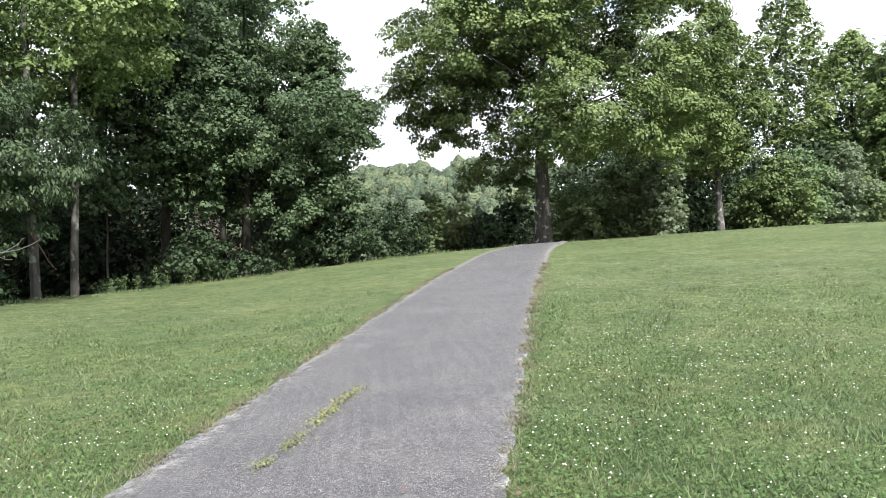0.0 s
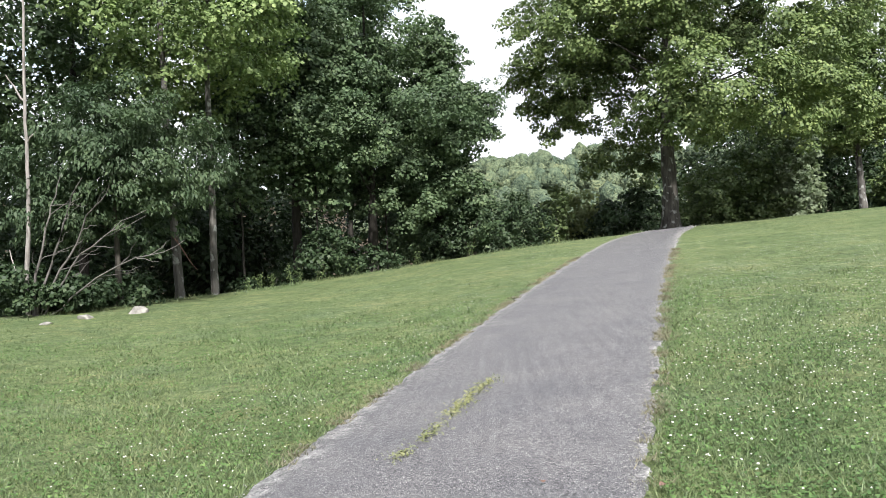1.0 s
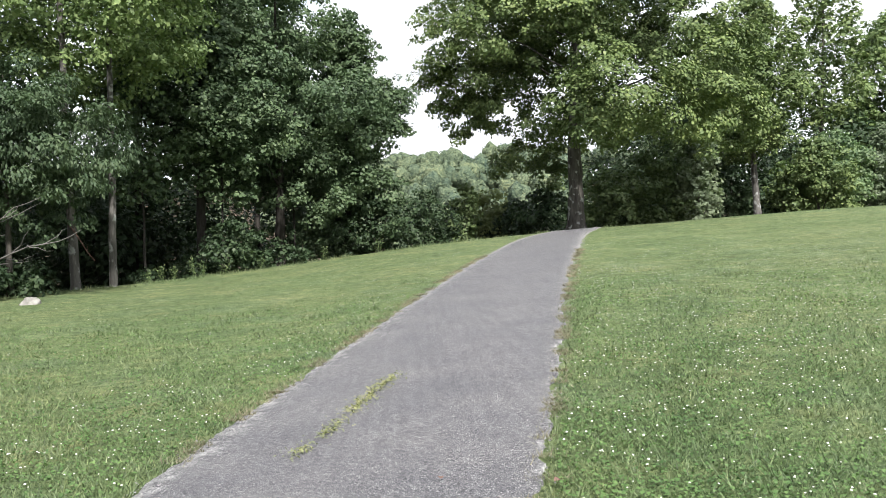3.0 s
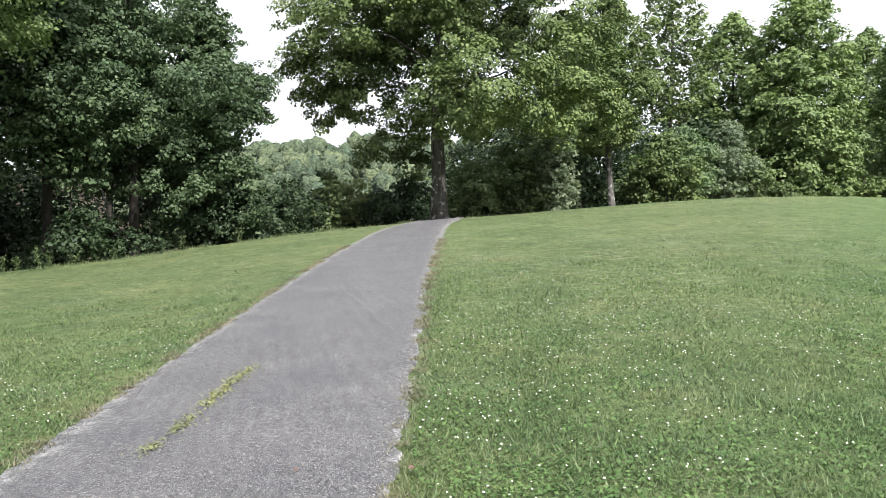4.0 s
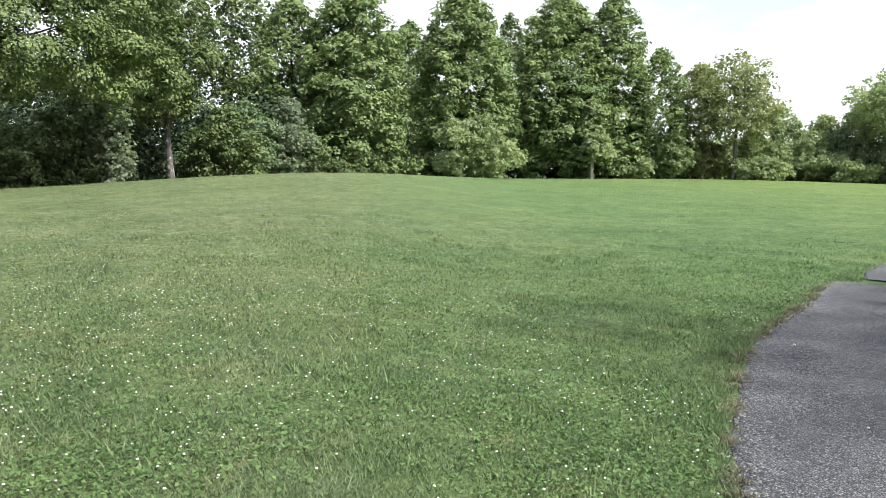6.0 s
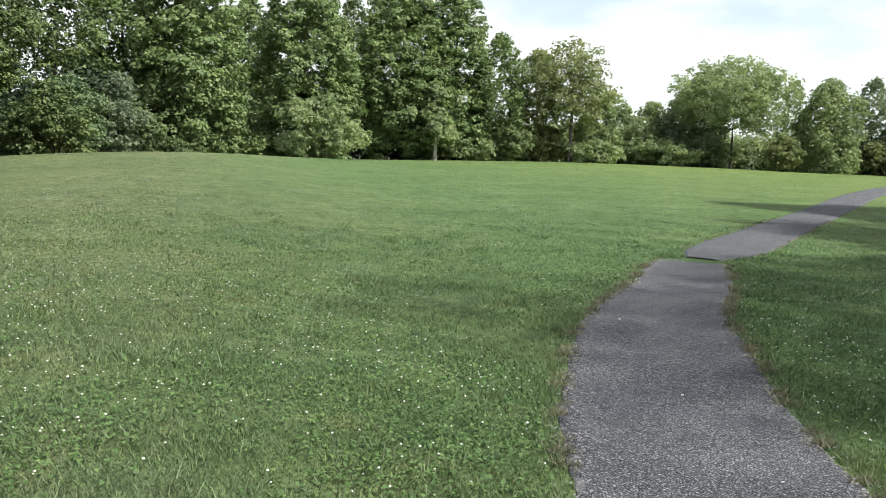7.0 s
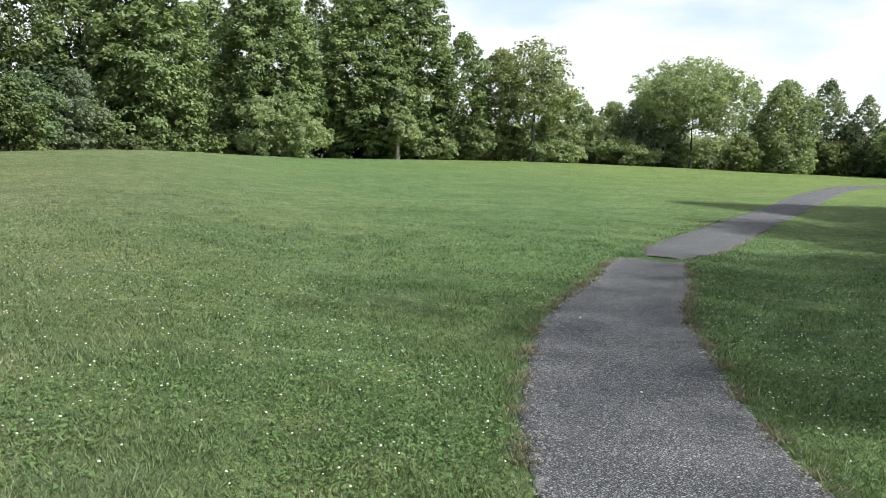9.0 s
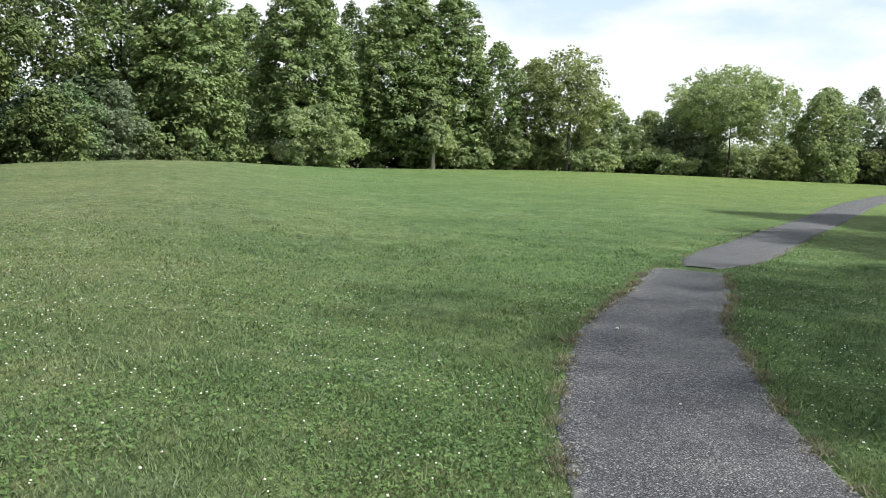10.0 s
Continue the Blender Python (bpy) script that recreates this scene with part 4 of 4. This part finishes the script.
def build_fringe():
    """Dry straw and brown thatch along the edges of the asphalt."""
    g = np.random.default_rng(47)
    sets = []
    for line, count, wide, least in zip(PATH_LINES, (80000, 26000, 6000), (0.06, 0.03, 0.03), (0.62, 0.25, 0.3)):
        way = np.gradient(line[:, :2], axis=0)
        way /= np.linalg.norm(way, axis=1)[:, None]
        k = g.integers(0, len(line), count)
        side = np.where(g.uniform(size=count) < 0.5, -1, 1)
        off = side * (line[k, 2] / 2 + g.normal(0.015, wide, count))
        x = line[k, 0] + way[k, 1] * off + g.normal(0, 0.035, count)
        y = line[k, 1] - way[k, 0] * off + g.normal(0, 0.035, count)
        keep = (patches(x, y, 12, 0.7) + 0.9 * g.uniform(size=count) > least) & (path_gap(x, y) > -0.07) & (np.hypot(x, y) < 24) & (np.abs(np.arctan2(x, y)) < 1.5) & (y > 0.3)
        x, y = x[keep], y[keep]
        n = len(x)
        sets.append(blades(g, x, y, g.uniform(0.008, 0.05, n), (0.004 + 0.0005 * np.hypot(x, y)) * g.uniform(0.6, 1.4, n), 1.6))
    v, f = join(sets)
    v[:, 2] += 0.02
    tagged(new("dry_thatch", mesh_of("dry_thatch", v, f, STRAW)), "dry brown grass thatch along the path edges", "grass", kind="stuff")


build_fringe()


def build_weeds():
    """Yellow-green weeds in a crack of the asphalt."""
    g = np.random.default_rng(53)
    spans = [((-1.2, 5.95), (-1.13, 6.15), 0.06, 120), ((-1.12, 6.3), (-1.0, 6.8), 0.06, 230), ((-1.0, 7.0), (-0.84, 8.0), 0.06, 620), ((-0.86, 7.9), (-0.74, 8.4), 0.06, 240)]
    xs, ys = [], []
    for a, b, w, n in spans:
        t = g.beta(1.3, 1.3, n)
        xs.append(a[0] + (b[0] - a[0]) * t + g.normal(0, w, n) * (0.6 + 0.5 * np.sin(t * 17)))
        ys.append(a[1] + (b[1] - a[1]) * t + g.normal(0, w, n))
    x, y = np.concatenate(xs), np.concatenate(ys)
    n = len(x)
    p = np.stack([x, y, ground_z(x, y) + 0.038 + g.uniform(0, 0.02, n)], 1)
    v, f = leaves_at(g, p, np.array([0, 0, 1.0]) + g.standard_normal((n, 3)) * 0.45, np.full(n, 0.024), 0.45)
    tagged(new("path_weeds", mesh_of("path_weeds", v, f, WEED)), "yellow-green weeds growing in an asphalt crack", "weeds", kind="stuff")


build_weeds()


# ---------------------------------------------------------------- small things
def make_rock(x, y, size, seed, label):
    bm = bmesh.new()
    bmesh.ops.create_icosphere(bm, subdivisions=3, radius=1)
    g = random.Random(seed)
    off = Vector((g.uniform(0, 9), g.uniform(0, 9), g.uniform(0, 9)))
    cuts = [(Vector((g.uniform(-1, 1), g.uniform(-1, 1), g.uniform(-0.1, 1))).normalized(), g.uniform(0.5, 0.78)) for _ in range(9)]
    for v in bm.verts:
        for way, reach in cuts:
            v.co -= way * max(v.co.dot(way) - reach, 0)
        k = 1.25 + 0.2 * noise.noise(v.co * 1.3 + off) + 0.1 * noise.noise(v.co * 5 + off)
        v.co = Vector((v.co.x * size[0], v.co.y * size[1], max(v.co.z, -0.4) * size[2])) * k
    me = bpy.data.meshes.new("rock")
    bm.to_mesh(me)
    bm.free()
    me.materials.append(ROCK)
    ob = new("rock", me)
    ob.matrix_world = pose(x, y, float(ground_z(x, y)) + size[2] * 0.2, 0, 0, g.uniform(0, 360))
    return tagged(ob, label, "rock", "rocks at the wood edge")


make_rock(-9.75, 19.2, (0.23, 0.16, 0.12), 1, "pale limestone rock half sunk in the lawn edge")
make_rock(-10.5, 18.2, (0.22, 0.16, 0.08), 2, "flat grey rock half sunk in the lawn edge")
make_rock(-10.7, 17.1, (0.13, 0.1, 0.045), 3, "small low grey rock in the lawn")


def hang_branch():
    """A dead brown branch that hangs broken against a trunk of the wood edge."""
    tree = bpy.data.objects["poplar_tree"]
    g = np.random.default_rng(67)
    v, f = tube(wander(g, (-0.24, -0.2, 2.05), (0.75, -0.45, 0.85), 9, 0.03), np.linspace(0.026, 0.008, 9), 6, 4)
    piece("dead_branch", mesh_of("dead_branch", v, f, DEADLEAF, True), tree, "dead reddish-brown hanging branch")
    for k in (3, 6):
        a = np.array([-0.24 + 0.125 * k, -0.2 - 0.03 * k, 2.05 - 0.15 * k])
        v, f = tube(wander(g, a, a + np.array([0.05, -0.1, 0.35 - 0.03 * k]), 5, 0.02), np.linspace(0.011, 0.004, 5), 5, k)
        piece("dead_twig", mesh_of("dead_twig", v, f, DEADLEAF, True), tree)


hang_branch()


def make_weed(az, d, height, seed):
    """A tall leafy weed at the edge of the mown lawn."""
    x, y = polar(az, d)
    g = np.random.default_rng(seed)
    top = root("weed", x, y, float(ground_z(x, y)) - 0.02, "tall pale-green weed at the edge of the lawn", "weed", "weeds along the wood edge")
    for k in range(3):
        tip = np.array([g.normal(0, 0.1), g.normal(0, 0.1), height * g.uniform(0.75, 1.05)])
        line = wander(g, (g.normal(0, 0.03), g.normal(0, 0.03), 0), tip, 8, 0.012)
        v, f = tube(line, np.linspace(0.008, 0.003, 8), 5, k)
        stalk = piece("stalk", mesh_of("stalk", v, f, LEAF_PALE, True), top)
        p = np.repeat(line[2:], 4, 0) + g.normal(0, 0.045, (24, 3))
        lv, lf = leaves_at(g, p, g.standard_normal((24, 3)) + np.array([0, 0, 0.8]), np.full(24, 0.075), 0.4, 0.2, True)
        piece("leaves", mesh_of("leaves", lv, lf, LEAF_PALE), stalk)


for k, (az, h) in enumerate([(-20.4, 0.35), (-19.6, 0.5), (-18.9, 0.4), (-17.7, 0.6), (-17.2, 0.45), (-15.9, 0.4), (-13.6, 0.4), (-9.7, 0.45), (-6.2, 0.5)]):
    make_weed(az, float(np.interp(az, BROW[:, 0], BROW[:, 2])) + 0.5, h, 300 + k)


def make_snag():
    x, y = polar(-33.0, 23.2)
    top = root("birch_snag", x, y, float(ground_z(x, y)) - 0.05, "bare pale birch stem standing in shrubs", "tree")
    g = np.random.default_rng(61)
    line = wander(g, (0, 0, 0), (0.3, 0, 7.6), 16, 0.018)
    v, f = tube(line, np.linspace(0.058, 0.026, 16), 10, 1)
    piece("trunk", mesh_of("trunk", v, f, BARK_SNAG, True), top)
    for h, e in ((0.7, (-0.45, 0.1, 1.6)), (4.0, (0.6, -0.1, 4.4)), (5.4, (-0.3, 0.1, 5.7))):
        v, f = tube(wander(g, line[int(h / 7.4 * 15)], e, 6, 0.02), np.linspace(0.03, 0.01, 6), 6, 2)
        piece("limb", mesh_of("limb", v, f, BARK_SNAG, True), top)


make_snag()


def make_bare_shrub():
    x, y = polar(-32.5, 22.9)
    top = root("bare_shrub", x, y, float(ground_z(x, y)) - 0.05, "leaning shrub with many bare grey branches", "shrub")
    g = np.random.default_rng(62)
    for k, e in enumerate([(0.7, 0.1, 3.3), (1.4, -0.2, 3.2), (2.1, -0.3, 3.0), (2.9, -0.2, 2.4), (3.9, -0.5, 1.7)]):
        pts = wander(g, (0.08 * k - 0.1, 0, 0), e, 12, 0.05)
        pts[:, 2] += np.sin(np.linspace(0, np.pi, 12)) * 0.3
        v, f = tube(pts, np.linspace(0.042 - 0.004 * k, 0.008, 12), 7, k)
        branch = piece("branch", mesh_of("branch", v, f, GREYWOOD, True), top)
        for i in range(6):
            a = pts[3 + i]
            b = a + np.array([g.uniform(0.1, 0.9), g.uniform(-0.4, 0.4), g.uniform(-0.15, 0.6)])
            v, f = tube(wander(g, a, b, 7, 0.03), np.linspace(0.013, 0.004, 7), 5, i)
            piece("twig", mesh_of("twig", v, f, GREYWOOD, True), branch)


make_bare_shrub()


def make_leaf(x, y, size, turn):
    g = np.random.default_rng(5)
    n = 9
    t = np.linspace(0, 1, n)
    w = np.sin(t * np.pi) ** 0.7 * 0.36 + 0.02
    curl = 0.18 * np.sin(t * 3)
    rows = [np.stack([t - 0.5, s * w, curl + abs(s) * 0.16 * w], 1) for s in (-1, 0, 1)]
    v = np.stack(rows, 1).reshape(-1, 3) * size
    f = np.array([[i * 3 + j, i * 3 + j + 1, i * 3 + j + 4, i * 3 + j + 3] for i in range(n - 1) for j in range(2)])
    ob = new("fallen_leaf", mesh_of("fallen_leaf", v, f, DEADLEAF, True))
    ob.matrix_world = pose(x, y, float(ground_z(x, y)) + 0.045, 8, 5, turn)
    return tagged(ob, "curled brown fallen leaf", "leaf", "fallen leaves")


make_leaf(0.42, 5.05, 0.05, 40)
make_leaf(-0.22, 5.22, 0.045, 100)


def make_chip(x, y, size, seed):
    """A pale flat bit of unknown stuff lying on the asphalt, shaped as a chip."""
    g = random.Random(seed)
    bm = bmesh.new()
    bmesh.ops.create_icosphere(bm, subdivisions=2, radius=size)
    for v in bm.verts:
        k = 1 + 0.3 * noise.noise(v.co * (1.5 / size) + Vector((seed, 0, 0)))
        v.co = Vector((v.co.x * k, v.co.y * k * 0.6, v.co.z * k * 0.4))
    me = bpy.data.meshes.new("white_bit")
    bm.to_mesh(me)
    bm.free()
    me.materials.append(PETAL)
    ob = new("white_bit", me)
    ob.matrix_world = pose(x, y, float(ground_z(x, y)) + 0.032, 0, 0, g.uniform(0, 180))
    return tagged(ob, "small white bit lying on asphalt", "stone", "stone chips on the path")


make_chip(5.29, 3.12, 0.014, 1)
make_chip(4.34, 2.01, 0.011, 2)
make_chip(7.06, 4.82, 0.022, 3)


def build_crumbs():
    """Pale asphalt crumbs and pebbles along the path edges and round the weeds."""
    g = np.random.default_rng(71)
    xs, ys = [], []
    for line, count in zip(PATH_LINES, (9000, 3000, 700)):
        way = np.gradient(line[:, :2], axis=0)
        way /= np.linalg.norm(way, axis=1)[:, None]
        k = g.integers(0, len(line), count)
        off = np.where(g.uniform(size=count) < 0.5, -1, 1) * (line[k, 2] / 2 - np.abs(g.normal(0, 0.1, count)) + 0.03)
        xs.append(line[k, 0] + way[k, 1] * off + g.normal(0, 0.05, count))
        ys.append(line[k, 1] - way[k, 0] * off + g.normal(0, 0.05, count))
    t = g.uniform(size=700)
    xs.append(-1.27 + 0.5 * t + g.normal(0, 0.1, 700))
    ys.append(5.9 + 2.8 * t + g.normal(0, 0.1, 700))
    x, y = np.concatenate(xs), np.concatenate(ys)
    keep = (y > 1.2) & (np.hypot(x, y) < 38)
    x, y = x[keep], y[keep]
    n = len(x)
    shape = np.array([(1, 0, 0), (0, 1, 0), (-1, 0, 0), (0, -1, 0), (0, 0, 0.7)], float)
    tris = np.array([(0, 1, 4), (1, 2, 4), (2, 3, 4), (3, 0, 4)])
    r = g.uniform(0.003, 0.009, n) * (1 + 0.03 * np.hypot(x, y)) * np.where(path_gap(x, y) < -0.35, 0.45, 1.0)
    a = g.uniform(0, 6.28, n)
    rx = shape[None, :, 0] * np.cos(a)[:, None] - shape[None, :, 1] * np.sin(a)[:, None]
    ry = shape[None, :, 0] * np.sin(a)[:, None] + shape[None, :, 1] * np.cos(a)[:, None]
    v = np.stack([rx, ry, np.broadcast_to(shape[None, :, 2], rx.shape)], -1) * (1 + 0.3 * g.standard_normal((n, 5, 1))) * r[:, None, None]
    v += np.stack([x, y, ground_z(x, y) + np.where(path_gap(x, y) < -0.03, 0.034, 0.012)], 1)[:, None, :]
    f = (tris[None] + 5 * np.arange(n)[:, None, None]).reshape(-1, 3)
    tagged(new("path_crumbs", mesh_of("path_crumbs", v.reshape(-1, 3), f, CRUMB)), "pale crumbled asphalt grit along path edges", "gravel", kind="stuff")


build_crumbs()


def make_bench():
    x, y = polar(17.25, 44.0)
    top = root("bench", x, y, float(ground_z(x, y)), "low weathered grey plank bench beside a tree", "bench")
    for name, size, place in (("seat", (0.72, 0.24, 0.05), (0, 0, 0.36)), ("leg", (0.07, 0.2, 0.36), (-0.26, 0, 0.16)), ("leg", (0.07, 0.2, 0.36), (0.26, 0, 0.16))):
        bm = bmesh.new()
        bmesh.ops.create_cube(bm, size=1)
        bmesh.ops.scale(bm, vec=size, verts=bm.verts)
        bmesh.ops.bevel(bm, geom=bm.edges[:], offset=0.012, segments=2, affect="EDGES")
        bmesh.ops.translate(bm, vec=place, verts=bm.verts)
        me = bpy.data.meshes.new(name)
        bm.to_mesh(me)
        bm.free()
        me.materials.append(GREYWOOD)
        piece(name, me, top)
    top.rotation_euler = (0, radians(4), radians(-17))


make_bench()
